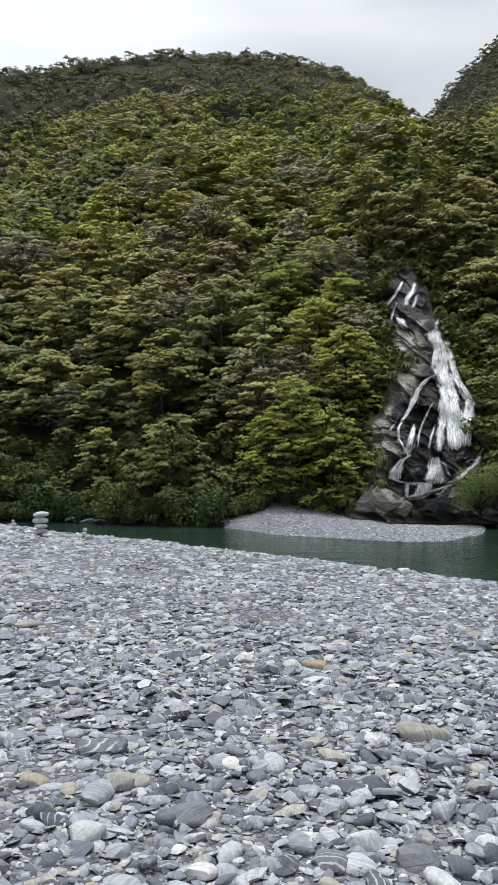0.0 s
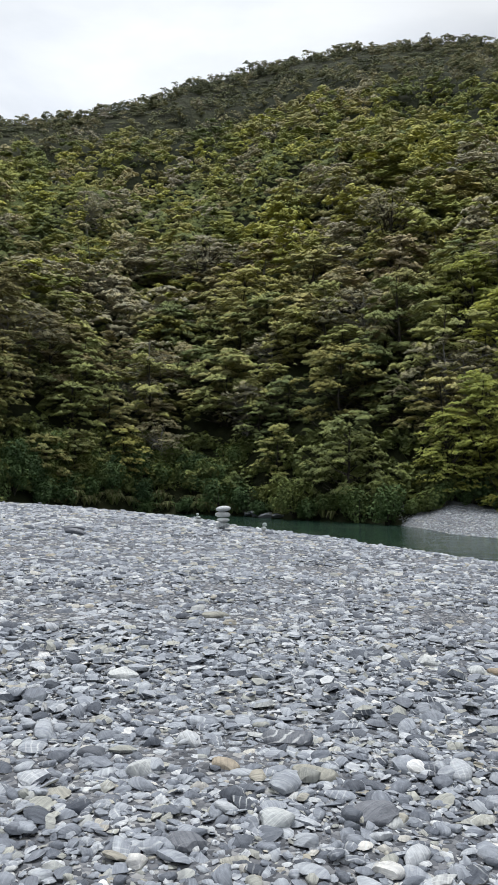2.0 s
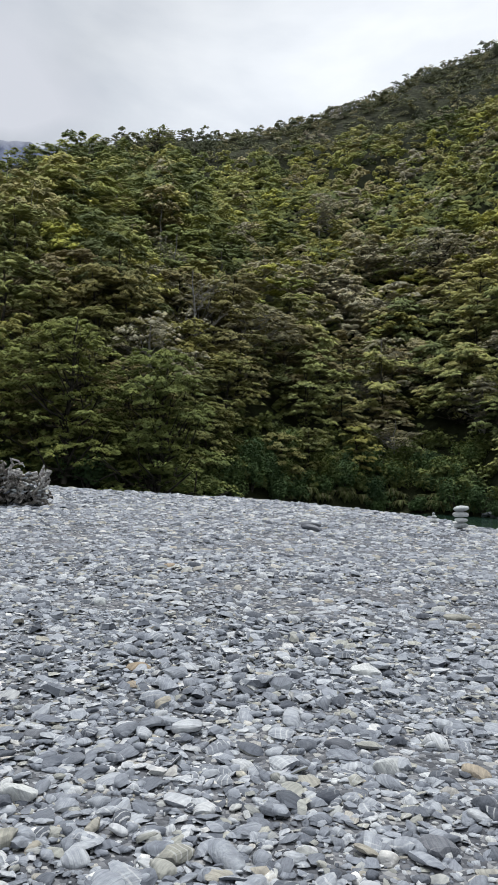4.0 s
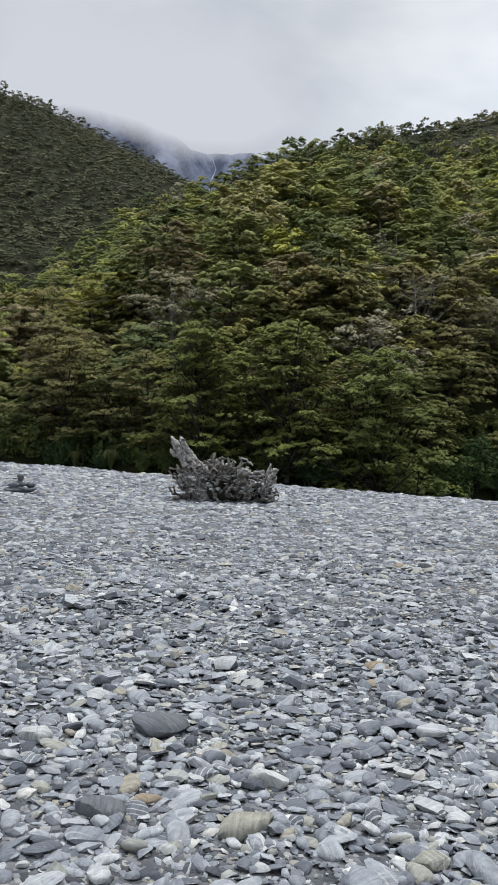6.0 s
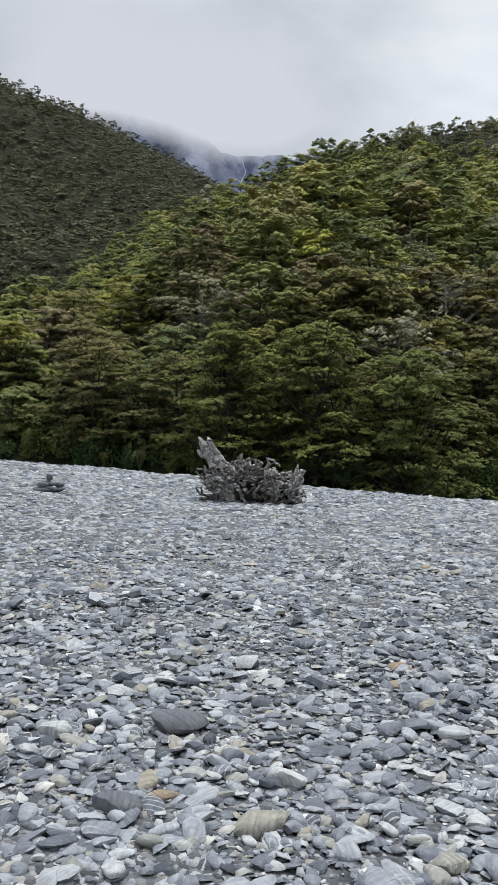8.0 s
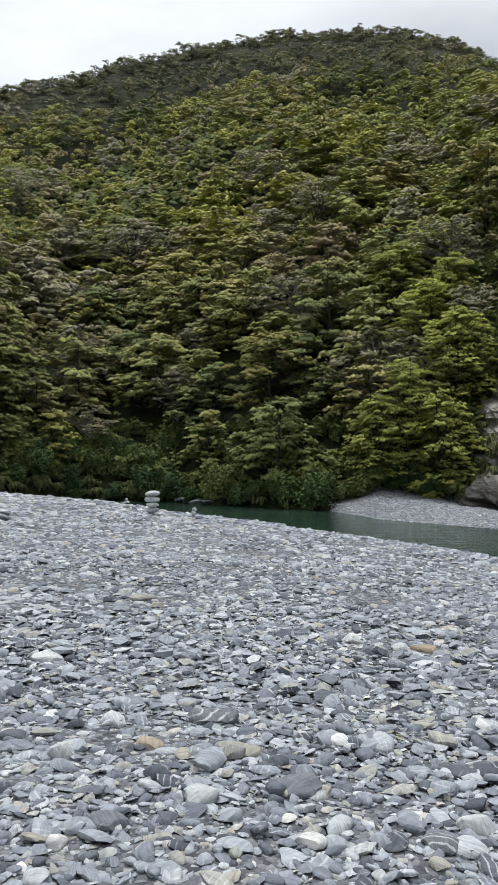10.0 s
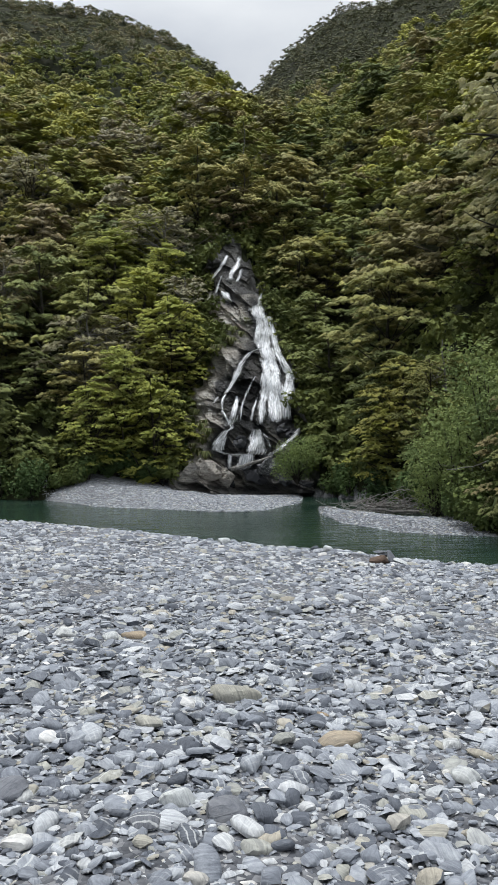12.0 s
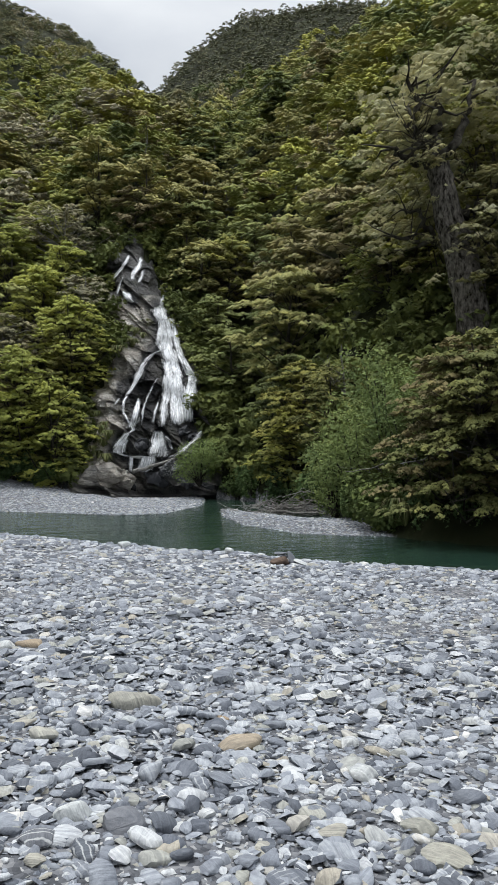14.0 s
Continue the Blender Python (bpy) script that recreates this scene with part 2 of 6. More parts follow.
BROADLEAF = leaf_material("shrub_leaves", [(0.0, (0.066, 0.108, 0.057)), (0.5, (0.105, 0.160, 0.071)), (1.0, (0.180, 0.212, 0.080))], True, 4.5)
GREYLEAF = leaf_material("grey_beech_leaves", [(0.0, (0.222, 0.208, 0.140)), (1.0, (0.325, 0.308, 0.248))], True)
OLIVE = leaf_material("olive_leaves", [(0.0, (0.205, 0.275, 0.123)), (1.0, (0.285, 0.350, 0.154))], True, 8.5, 0.0, 0.2)


def blade_material():
    m, nt, bsdf = material("tussock_blades")
    tint = nt.nodes.new("ShaderNodeNewGeometry").outputs["Random Per Island"]
    nt.links.new(ramp(nt, tint, [(0.0, (0.07, 0.10, 0.03)), (0.6, (0.14, 0.15, 0.05)), (1.0, (0.26, 0.23, 0.13))]), bsdf.inputs["Base Color"])
    bsdf.inputs["Roughness"].default_value = 0.7
    bsdf.inputs["Specular IOR Level"].default_value = 0.2
    return m


GRASSBLADE = blade_material()


def bark_material(name, dark, pale, scale=1.6, drawn=1.0):
    m, nt, bsdf = material(name)
    along = nt.nodes.new("ShaderNodeMapping")
    along.inputs["Scale"].default_value = (1.0, 1.0, drawn)
    nt.links.new(nt.nodes.new("ShaderNodeNewGeometry").outputs["Position"], along.inputs["Vector"])
    n = texture(nt, "ShaderNodeTexNoise", scale, along.outputs[0], Detail=8.0, Roughness=0.7)
    colour = ramp(nt, n, [(0.38, dark), (0.52, tuple((a + b) / 2 for a, b in zip(dark, pale))), (0.66, pale)])
    nt.links.new(colour, bsdf.inputs["Base Color"])
    bsdf.inputs["Roughness"].default_value = 0.95
    bsdf.inputs["Specular IOR Level"].default_value = 0.1
    bump(nt, bsdf, n, 0.9, 0.15)
    return m


BARK = bark_material("mossy_bark", (0.016, 0.014, 0.011), (0.12, 0.11, 0.09))
LICHEN = bark_material("lichen_grey_bark", (0.010, 0.008, 0.006), (0.23, 0.21, 0.18), 5.0, 0.45)
GREYWOOD = bark_material("dead_grey_wood", (0.16, 0.15, 0.135), (0.38, 0.37, 0.35), 4.0)
ROOTWOOD = bark_material("grey_brown_roots", (0.075, 0.067, 0.057), (0.52, 0.49, 0.45), 8.0)
DRIFTWOOD = bark_material("weathered_driftwood", (0.24, 0.23, 0.215), (0.88, 0.86, 0.83), 9.0)


def rock_material():
    """Layered schist cliff: dark and glossy where wet and, for shade, in the top gully, brown-grey where it is dry,
    mossy in places.
    """
    m, nt, bsdf = material("schist_cliff")
    n = texture(nt, "ShaderNodeTexNoise", 0.55, Detail=9.0, Roughness=0.68)
    f = texture(nt, "ShaderNodeTexNoise", 2.8, Detail=8.0, Roughness=0.78)
    dry = ramp(nt, n, [(0.32, (0.28, 0.25, 0.21)), (0.45, (0.44, 0.40, 0.35)), (0.55, (0.56, 0.525, 0.475)), (0.66, (0.66, 0.635, 0.60))])
    soaked = ramp(nt, n, [(0.35, (0.022, 0.023, 0.025)), (0.65, (0.085, 0.087, 0.092))])
    at = nt.nodes.new("ShaderNodeAttribute")
    at.attribute_name = "wet"
    colour = mix(nt, at.outputs["Fac"], dry, soaked)
    moss = nt.nodes.new("ShaderNodeAttribute")
    moss.attribute_name = "moss"
    patch = ramp(nt, f, [(0.40, (0, 0, 0)), (0.55, (1, 1, 1))])
    colour = mix(nt, number(nt, "MULTIPLY", moss.outputs["Fac"], patch), colour, (0.07, 0.075, 0.02))
    colour = mix(nt, 0.7, colour, ramp(nt, f, [(0.3, (0.78, 0.78, 0.78)), (0.7, (1.3, 1.3, 1.3))]), "MULTIPLY")
    tilt = nt.nodes.new("ShaderNodeMapping")
    tilt.inputs["Rotation"].default_value = (0.25, 0.55, 0.0)
    tilt.inputs["Scale"].default_value = (0.7, 0.7, 4.5)
    nt.links.new(nt.nodes.new("ShaderNodeNewGeometry").outputs["Position"], tilt.inputs["Vector"])
    seams = texture(nt, "ShaderNodeTexNoise", 1.0, tilt.outputs[0], Detail=6.0, Roughness=0.7, Distortion=0.8)
    colour = mix(nt, 0.85, colour, ramp(nt, seams, [(0.36, (0.52, 0.51, 0.50)), (0.46, (1.0, 1.0, 1.0)), (0.68, (1.3, 1.3, 1.3))]), "MULTIPLY")
    nt.links.new(colour, bsdf.inputs["Base Color"])
    bsdf.inputs["Specular IOR Level"].default_value = 0.3
    gloss = number(nt, "SUBTRACT", 0.9, number(nt, "MULTIPLY", at.outputs["Fac"], 0.5))
    nt.links.new(gloss, bsdf.inputs["Roughness"])
    bump(nt, bsdf, number(nt, "ADD", number(nt, "ADD", n, f), number(nt, "MULTIPLY", seams, 1.2)), 1.0, 0.6)
    return m


ROCK = rock_material()


def fall_material():
    """White water: fine streaks along the drop, thinning to the rock behind at its edges and in places."""
    m, nt, bsdf = material("white_water")
    uv = nt.nodes.new("ShaderNodeUVMap")
    stretch = nt.nodes.new("ShaderNodeMapping")
    stretch.inputs["Scale"].default_value = (1.0, 0.07, 1.0)
    nt.links.new(uv.outputs[0], stretch.inputs["Vector"])
    streak = texture(nt, "ShaderNodeTexNoise", 8.5, stretch.outputs[0], Detail=9.0, Roughness=0.66, Distortion=0.4)
    drawn = nt.nodes.new("ShaderNodeMapping")
    drawn.inputs["Scale"].default_value = (1.0, 0.35, 1.0)
    nt.links.new(uv.outputs[0], drawn.inputs["Vector"])
    tear = texture(nt, "ShaderNodeTexNoise", 1.5, drawn.outputs[0], Detail=6.0, Roughness=0.65)
    colour = ramp(nt, streak, [(0.36, (0.76, 0.79, 0.83)), (0.60, (0.93, 0.94, 0.95))])
    nt.links.new(colour, bsdf.inputs["Base Color"])
    bsdf.inputs["Roughness"].default_value = 0.7
    edge = nt.nodes.new("ShaderNodeAttribute")
    edge.attribute_name = "body"
    cover = number(nt, "ADD", number(nt, "ADD", number(nt, "MULTIPLY", streak, 1.3), number(nt, "MULTIPLY", tear, 1.7)), number(nt, "MULTIPLY", edge.outputs["Fac"], 0.6))
    alpha = ramp(nt, number(nt, "MULTIPLY", cover, 0.4), [(0.67, (0, 0, 0)), (0.90, (1, 1, 1))])
    nt.links.new(alpha, bsdf.inputs["Alpha"])
    bump(nt, bsdf, streak, 0.5, 0.12)
    return m


FALL = fall_material()


def river_material():
    m, nt, bsdf = material("river_water")
    geo = nt.nodes.new("ShaderNodeNewGeometry")
    squeeze = nt.nodes.new("ShaderNodeMapping")
    squeeze.inputs["Scale"].default_value = (0.45, 1.5, 1.0)
    squeeze.inputs["Rotation"].default_value = (0, 0, radians(18))
    nt.links.new(geo.outputs["Position"], squeeze.inputs["Vector"])
    ripple = texture(nt, "ShaderNodeTexNoise", 0.7, squeeze.outputs[0], Detail=5.0, Roughness=0.6)
    broad = texture(nt, "ShaderNodeTexNoise", 0.16, squeeze.outputs[0], Detail=3.0)
    colour = ramp(nt, broad, [(0.35, (0.014, 0.034, 0.024)), (0.6, (0.025, 0.050, 0.035)), (0.75, (0.046, 0.068, 0.048))])
    nt.links.new(colour, bsdf.inputs["Base Color"])
    bsdf.inputs["Roughness"].default_value = 0.08
    bsdf.inputs["IOR"].default_value = 1.33
    chop = texture(nt, "ShaderNodeTexNoise", 5.5, squeeze.outputs[0], Detail=3.0)
    bump(nt, bsdf, number(nt, "ADD", ripple, number(nt, "MULTIPLY", chop, 0.15)), 1.0, 0.13)
    return m


RIVER = river_material()


def hill_material(name, dark, pale, scale):
    m, nt, bsdf = material(name)
    n = texture(nt, "ShaderNodeTexNoise", scale, Detail=9.0, Roughness=0.7)
    nt.links.new(ramp(nt, n, [(0.35, dark), (0.65, pale)]), bsdf.inputs["Base Color"])
    bsdf.inputs["Roughness"].default_value = 0.95
    bump(nt, bsdf, n, 0.5, 6.0)
    return m


FALL_FAR = hill_material("far_white_water", (0.62, 0.65, 0.70), (0.80, 0.82, 0.85), 0.05)
# The blue of distant haze is put into this rock colour.
HAZE_ROCK = hill_material("haze_blue_far_rock", (0.062, 0.080, 0.150), (0.235, 0.270, 0.365), 0.016)

# ---- the lie of the land ----
WATER = -2.4


def way(phi, r, z=0.0):
    """A place r metres off at phi degrees to the left of straight ahead."""
    return -r * math.sin(radians(phi)), r * math.cos(radians(phi)), z


def vnoise(x, y, seed=0):
    """Smooth value noise between -1 and 1, for arrays."""
    x, y = np.asarray(x, float), np.asarray(y, float)
    ix, iy = np.floor(x), np.floor(y)
    fx, fy = x - ix, y - iy
    fx, fy = fx * fx * (3 - 2 * fx), fy * fy * (3 - 2 * fy)

    def h(a, b):
        v = np.sin(a * 127.1 + b * 311.7 + seed * 74.7) * 43758.5453
        return 2 * (v - np.floor(v)) - 1

    top = h(ix, iy) * (1 - fx) + h(ix + 1, iy) * fx
    low = h(ix, iy + 1) * (1 - fx) + h(ix + 1, iy + 1) * fx
    return top * (1 - fy) + low * fy


CREST_PHI = [-180, -90, -60, -37, -26, -17.6, -10.5, -2.4, 5.8, 13.9, 22, 31, 42.8, 51, 59, 67, 80, 100, 180]
CREST_R = [90, 30, 17, 14.2, 14.4, 15.2, 16.4, 18.2, 21.2, 25, 30.2, 33.8, 34, 38.4, 42, 47.6, 55, 70, 90]
BANK_PHI = [-60, -45, -37, -33, -30, -27.5, -23.8, -19.7, -18, -16.8, -13.7, -10.5, -8, -4.5, -1.6, 2.2, 5.8, 9.9, 13.8, 20, 30, 40, 50, 60, 67, 95]
SHORE_R = [31, 32.8, 35, 36.6, 38, 38, 39, 44, 50, 62, 53, 53.3, 55, 58, 61, 72.6, 76.2, 80.2, 88.2, 93, 68, 56, 56, 62, 70, 120]
WOOD_R = [33, 33.5, 35.5, 37, 40, 46, 56, 68, 70, 73, 75, 74, 74, 74, 73, 73, 76.5, 80.5, 88.5, 94, 75, 62, 62, 72, 85, 140]
WOOD_Z = [-1, -1.5, -1.5, -1.5, -1.9, -2.0, -2.1, -2.1, -2.15, -2.2, -2.3, -2.0, -1.6, -0.89, -0.5, -1.8, -1.8, -1.8, -1.6, -1.2, -0.5, 0.5, 1.5, 2.0, 3.2, 4]
RIDGE_PHI = [-60, -45, -36, -30.4, -26, -22, -13.7, -12.3, -10, -7, -2.8, 1.4, 5.7, 9.9, 13.9, 17.9, 20.4, 25.5, 30.5, 33.7, 36.8, 39.2, 45.4, 50.4, 55.8, 60, 67.5, 95]
RIDGE_TAN = [0.6, 0.6, 0.6, 0.561, 0.517, 0.4945, 0.457, 0.47, 0.506, 0.537, 0.561, 0.565, 0.5672, 0.553, 0.536, 0.5165, 0.492, 0.47, 0.449, 0.443, 0.446, 0.434, 0.405, 0.3575, 0.316, 0.246, 0.185, 0.12]
RIDGE_R = [150, 150, 160, 175, 190, 210, 270, 285, 300, 315, 330, 340, 340, 335, 325, 310, 300, 285, 268, 258, 246, 240, 222, 208, 196, 186, 172, 220]
PEAK_PHI = [-60, -34, -28, -24.2, -20, -17.9, -15.8, -13.7, -12, 0, 40, 46, 50.4, 53.8, 58, 62, 65.8, 68, 80, 95]
PEAK_TAN = [0.5, 0.56, 0.573, 0.574, 0.5696, 0.544, 0.514, 0.469, 0.43, 0.4, 0.26, 0.31, 0.365, 0.403, 0.435, 0.46, 0.473, 0.4957, 0.55, 0.5]
PEAK_R = 620.0


def slope(phi):
    """The bar falls gently downstream."""
    return 0.0467 * np.sin(np.radians(phi)) - 0.0043 * np.cos(np.radians(phi))


def land(phi, r):
    """The height of the ground."""
    phi, r = np.broadcast_arrays(np.asarray(phi, float), np.asarray(r, float))
    x, y = -r * np.sin(np.radians(phi)), r * np.cos(np.radians(phi))
    bar = slope(phi) * np.minimum(r, 90) + 0.05 * vnoise(x / 2.3, y / 2.3, 1) * np.clip(r / 6, 0, 1) + 0.03 * vnoise(x / 0.7, y / 0.7, 2) * np.clip(r / 8, 0, 1)
    past = np.clip(r - np.interp(phi, CREST_PHI, CREST_R) + 1.0, 0, None)
    bar = bar - np.where(past < 3, 0.06 * past ** 2, 0.36 * past - 0.54)
    shore, wood, wz = (np.interp(phi, BANK_PHI, v) for v in (SHORE_R, WOOD_R, WOOD_Z))
    beach = WATER + np.where(r > shore, (r - shore) * (wz - WATER) / (wood - shore), (r - shore) * 0.14) + 0.03 * vnoise(x / 3, y / 3, 3)
    t = np.clip((r - shore) / 10.0, 0, 1)
    spit = WATER + np.where(r < shore, (r - shore) * 0.14, 1.3 * t * (1 - t) - 0.25 * t ** 4)
    side = np.clip((phi + 31) / 1.5, 0, 1) * np.clip((-16.6 - phi) / 1.2, 0, 1)
    beach = beach * (1 - side) + spit * side - 0.5 * np.clip(1 - np.abs(phi + 17.4) / 0.9, 0, 1)
    ridge = np.interp(phi, RIDGE_PHI, RIDGE_R)
    rz = EYE + ridge * np.interp(phi, RIDGE_PHI, RIDGE_TAN) - 1.6
    s = np.clip((r - wood) / (ridge - wood), 0, 1)
    gully = np.clip(1 - np.abs(phi + 12.5) / 7.0, 0, 1)
    p = 0.95 - 0.28 * gully ** 0.7
    hill = wz + (rz - wz) * s ** p
    rough = 5.0 * vnoise(x / 34, y / 34, 4) + 3.2 * vnoise(x / 15, y / 15, 5)
    hill = hill + rough * np.clip(s * 6, 0, 1) * np.clip((1 - s) * 4, 0.15, 1) * (1 - 0.85 * gully)
    under = EYE + r * np.interp(phi, RIDGE_PHI, RIDGE_TAN) - 1.6 - 8.0 * np.clip((1 - s) * 3, 0, 1)
    hill = np.minimum(hill, np.maximum(under, wz))
    pz = EYE + PEAK_R * np.interp(phi, PEAK_PHI, PEAK_TAN) - 1.0
    u = np.clip((r - ridge - 40) / (PEAK_R - ridge - 40), 0, 1)
    back = np.maximum(rz - 0.35 * (r - ridge), (rz - 25) + (pz - rz + 25) * u + 14 * vnoise(x / 80, y / 80, 6) * np.clip(u * 5, 0, 1) * np.clip((1 - u) * 5, 0.1, 1))
    back = np.where(r > PEAK_R, pz - 0.2 * (r - PEAK_R), back)
    far = np.where(r < wood, beach, np.where(r < ridge, hill, back))
    ahead = np.clip((phi + 75) / 12, 0, 1) * np.clip((110 - phi) / 12, 0, 1)
    z = np.maximum(np.maximum(bar, WATER - 0.8), np.where(ahead > 0, far * ahead - 9 * (1 - ahead), -99))
    behind = slope(phi) * np.minimum(r, 90)
    return np.where(ahead > 0, z, behind)


def land_at(x, y):
    return float(land(math.degrees(math.atan2(-x, y)), math.hypot(x, y)))


def meets(phi, tan, near=2.0, far=700.0):
    """How far off the ground is met in that direction."""
    r = np.geomspace(near, far, 2500)
    over = land(phi, r) >= EYE + tan * r
    return float(r[int(np.argmax(over))]) if over.any() else far


def mesh_of(name, verts, faces, mats, smooth=False, index=None):
    me = bpy.data.meshes.new(name)
    verts, faces = np.asarray(verts, np.float32), np.asarray(faces, np.int32)
    me.vertices.add(len(verts))
    me.vertices.foreach_set("co", verts.ravel())
    me.loops.add(faces.size)
    me.loops.foreach_set("vertex_index", faces.ravel())
    me.polygons.add(len(faces))
    me.polygons.foreach_set("loop_start", np.arange(len(faces), dtype=np.int32) * faces.shape[1])
    me.polygons.foreach_set("loop_total", np.full(len(faces), faces.shape[1], np.int32))
    for m in mats:
        me.materials.append(m)
    if index is not None:
        me.polygons.foreach_set("material_index", np.asarray(index, np.int32))
    me.polygons.foreach_set("use_smooth", np.full(len(faces), smooth, bool))
    me.update(calc_edges=True)
    me.validate()
    return me


def attribute(me, name, values):
    a = me.attributes.new(name, "FLOAT", "POINT")
    a.data.foreach_set("value", np.asarray(values, np.float32))


def grid_faces(rows, cols):
    i = np.arange((rows - 1) * cols).reshape(rows - 1, cols)[:, :cols - 1].ravel()
    return np.stack([i, i + 1, i + cols + 1, i + cols], 1)


phis = np.concatenate([np.arange(-180, -60, 6.0), np.arange(-60, 100, 0.6), np.arange(100, 180.1, 5.0)])
radii = np.concatenate([[0.0, 0.5], np.linspace(1.2, 60, 45), np.linspace(61.4, 130, 50), np.linspace(135, 400, 50), np.geomspace(415, 1100, 24), [1500, 2500, 4500]])
PH, RR = np.meshgrid(phis, radii)
ZZ = land(PH, RR)
gv = np.stack([-RR * np.sin(np.radians(PH)), RR * np.cos(np.radians(PH)), ZZ], -1).reshape(-1, 3)
gf = grid_faces(len(radii), len(phis))[:, ::-1]
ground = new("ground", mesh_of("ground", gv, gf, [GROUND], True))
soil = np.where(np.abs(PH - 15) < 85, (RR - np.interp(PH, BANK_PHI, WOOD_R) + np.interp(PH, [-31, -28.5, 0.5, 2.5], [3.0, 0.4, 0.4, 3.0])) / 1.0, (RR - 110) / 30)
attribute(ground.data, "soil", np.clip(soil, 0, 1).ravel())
attribute(ground.data, "far", np.clip((RR - np.interp(PH, RIDGE_PHI, RIDGE_R) + 70) / 30, 0, 1).ravel())
tagged(ground, "grey river gravel bar rising into steep forested slopes", "ground", kind="structure")

wx, wy = np.meshgrid(np.linspace(-90, 60, 61), np.linspace(6, 100, 48))
river = new("river", mesh_of("river", np.stack([wx, wy, np.full_like(wx, WATER)], -1).reshape(-1, 3), grid_faces(48, 61), [RIVER], True))
tagged(river, "clear green-grey river with small ripples", "river", kind="structure")


def part(name, data, parent, label=""):
    ob = new(name, data)
    ob.parent = parent
    return tagged(ob, label)


# ---- far mountains and the cloud on them ----


def far_range(name, label, r, top, low, first, last, rough, mat, seed):
    n, k = 120, 30
    ph = np.linspace(first, last, n)
    tops = np.interp(ph, [p for p, _ in top], [v for _, v in top]) + rough * vnoise(ph * 1.3, ph * 0 + seed) + rough * 0.5 * vnoise(ph * 4, ph * 0 + seed)
    u = np.linspace(0, 1, k)[:, None]
    dist = r + 500 * u + 60 * vnoise(ph[None, :] * 0.9, u * 5, seed) + 18 * vnoise(ph[None, :] * 2.4, u * 9, seed + 1)
    tan = low + (tops[None, :] - low) * u
    v = np.stack([-dist * np.sin(np.radians(ph)), dist * np.cos(np.radians(ph)), EYE + tan * dist], -1).reshape(-1, 3)
    ob = new(name, mesh_of(name, v, grid_faces(k, n), [mat], True))
    tagged(ob, label, "mountain", kind="structure")
    grid = v.reshape(k, n, 3)

    def on_face(p, t):
        """A point of the mountainside in a direction, a little in front of it."""
        j = int(np.clip(np.searchsorted(ph, p), 1, n - 1))
        i = int(np.argmin(np.abs(tan[:, j] - t)))
        d = math.hypot(grid[i, j, 0], grid[i, j, 1]) - 25.0
        return (-d * math.sin(radians(p)), d * math.cos(radians(p)), EYE + t * d)

    for line in STREAMS:
        points = [on_face(*q) for q in line]
        sv = [(x + side * w, y, z) for (x, y, z), w in zip(points, np.linspace(0.8, 2.0, len(points))) for side in (-1, 1)]
        part("stream", mesh_of("stream", np.array(sv), np.array([(2 * i, 2 * i + 1, 2 * i + 3, 2 * i + 2) for i in range(len(points) - 1)]), [FALL_FAR]), ob, "thin white stream on the rock face")
    return ob


STREAMS = [[(50.42, 0.3984), (50.20, 0.3926), (49.73, 0.3854)], [(49.00, 0.4043), (48.86, 0.3977), (48.72, 0.3910)], [(47.51, 0.3973), (47.38, 0.3891)], [(49.77, 0.3883), (49.34, 0.3818), (49.08, 0.3752), (49.19, 0.3640)], [(48.72, 0.3910), (48.92, 0.3820), (49.08, 0.3752)]]
far_range("backdrop_mountain", "hazy blue rock mountain under the cloud", 2000, [(40, 0.40), (45, 0.412), (48, 0.41), (50.2, 0.411), (51.2, 0.428), (52.5, 0.445), (55, 0.462), (58, 0.475), (62, 0.45), (66, 0.42), (74, 0.40)], 0.2, 40, 76, 0.004, HAZE_ROCK, 3)


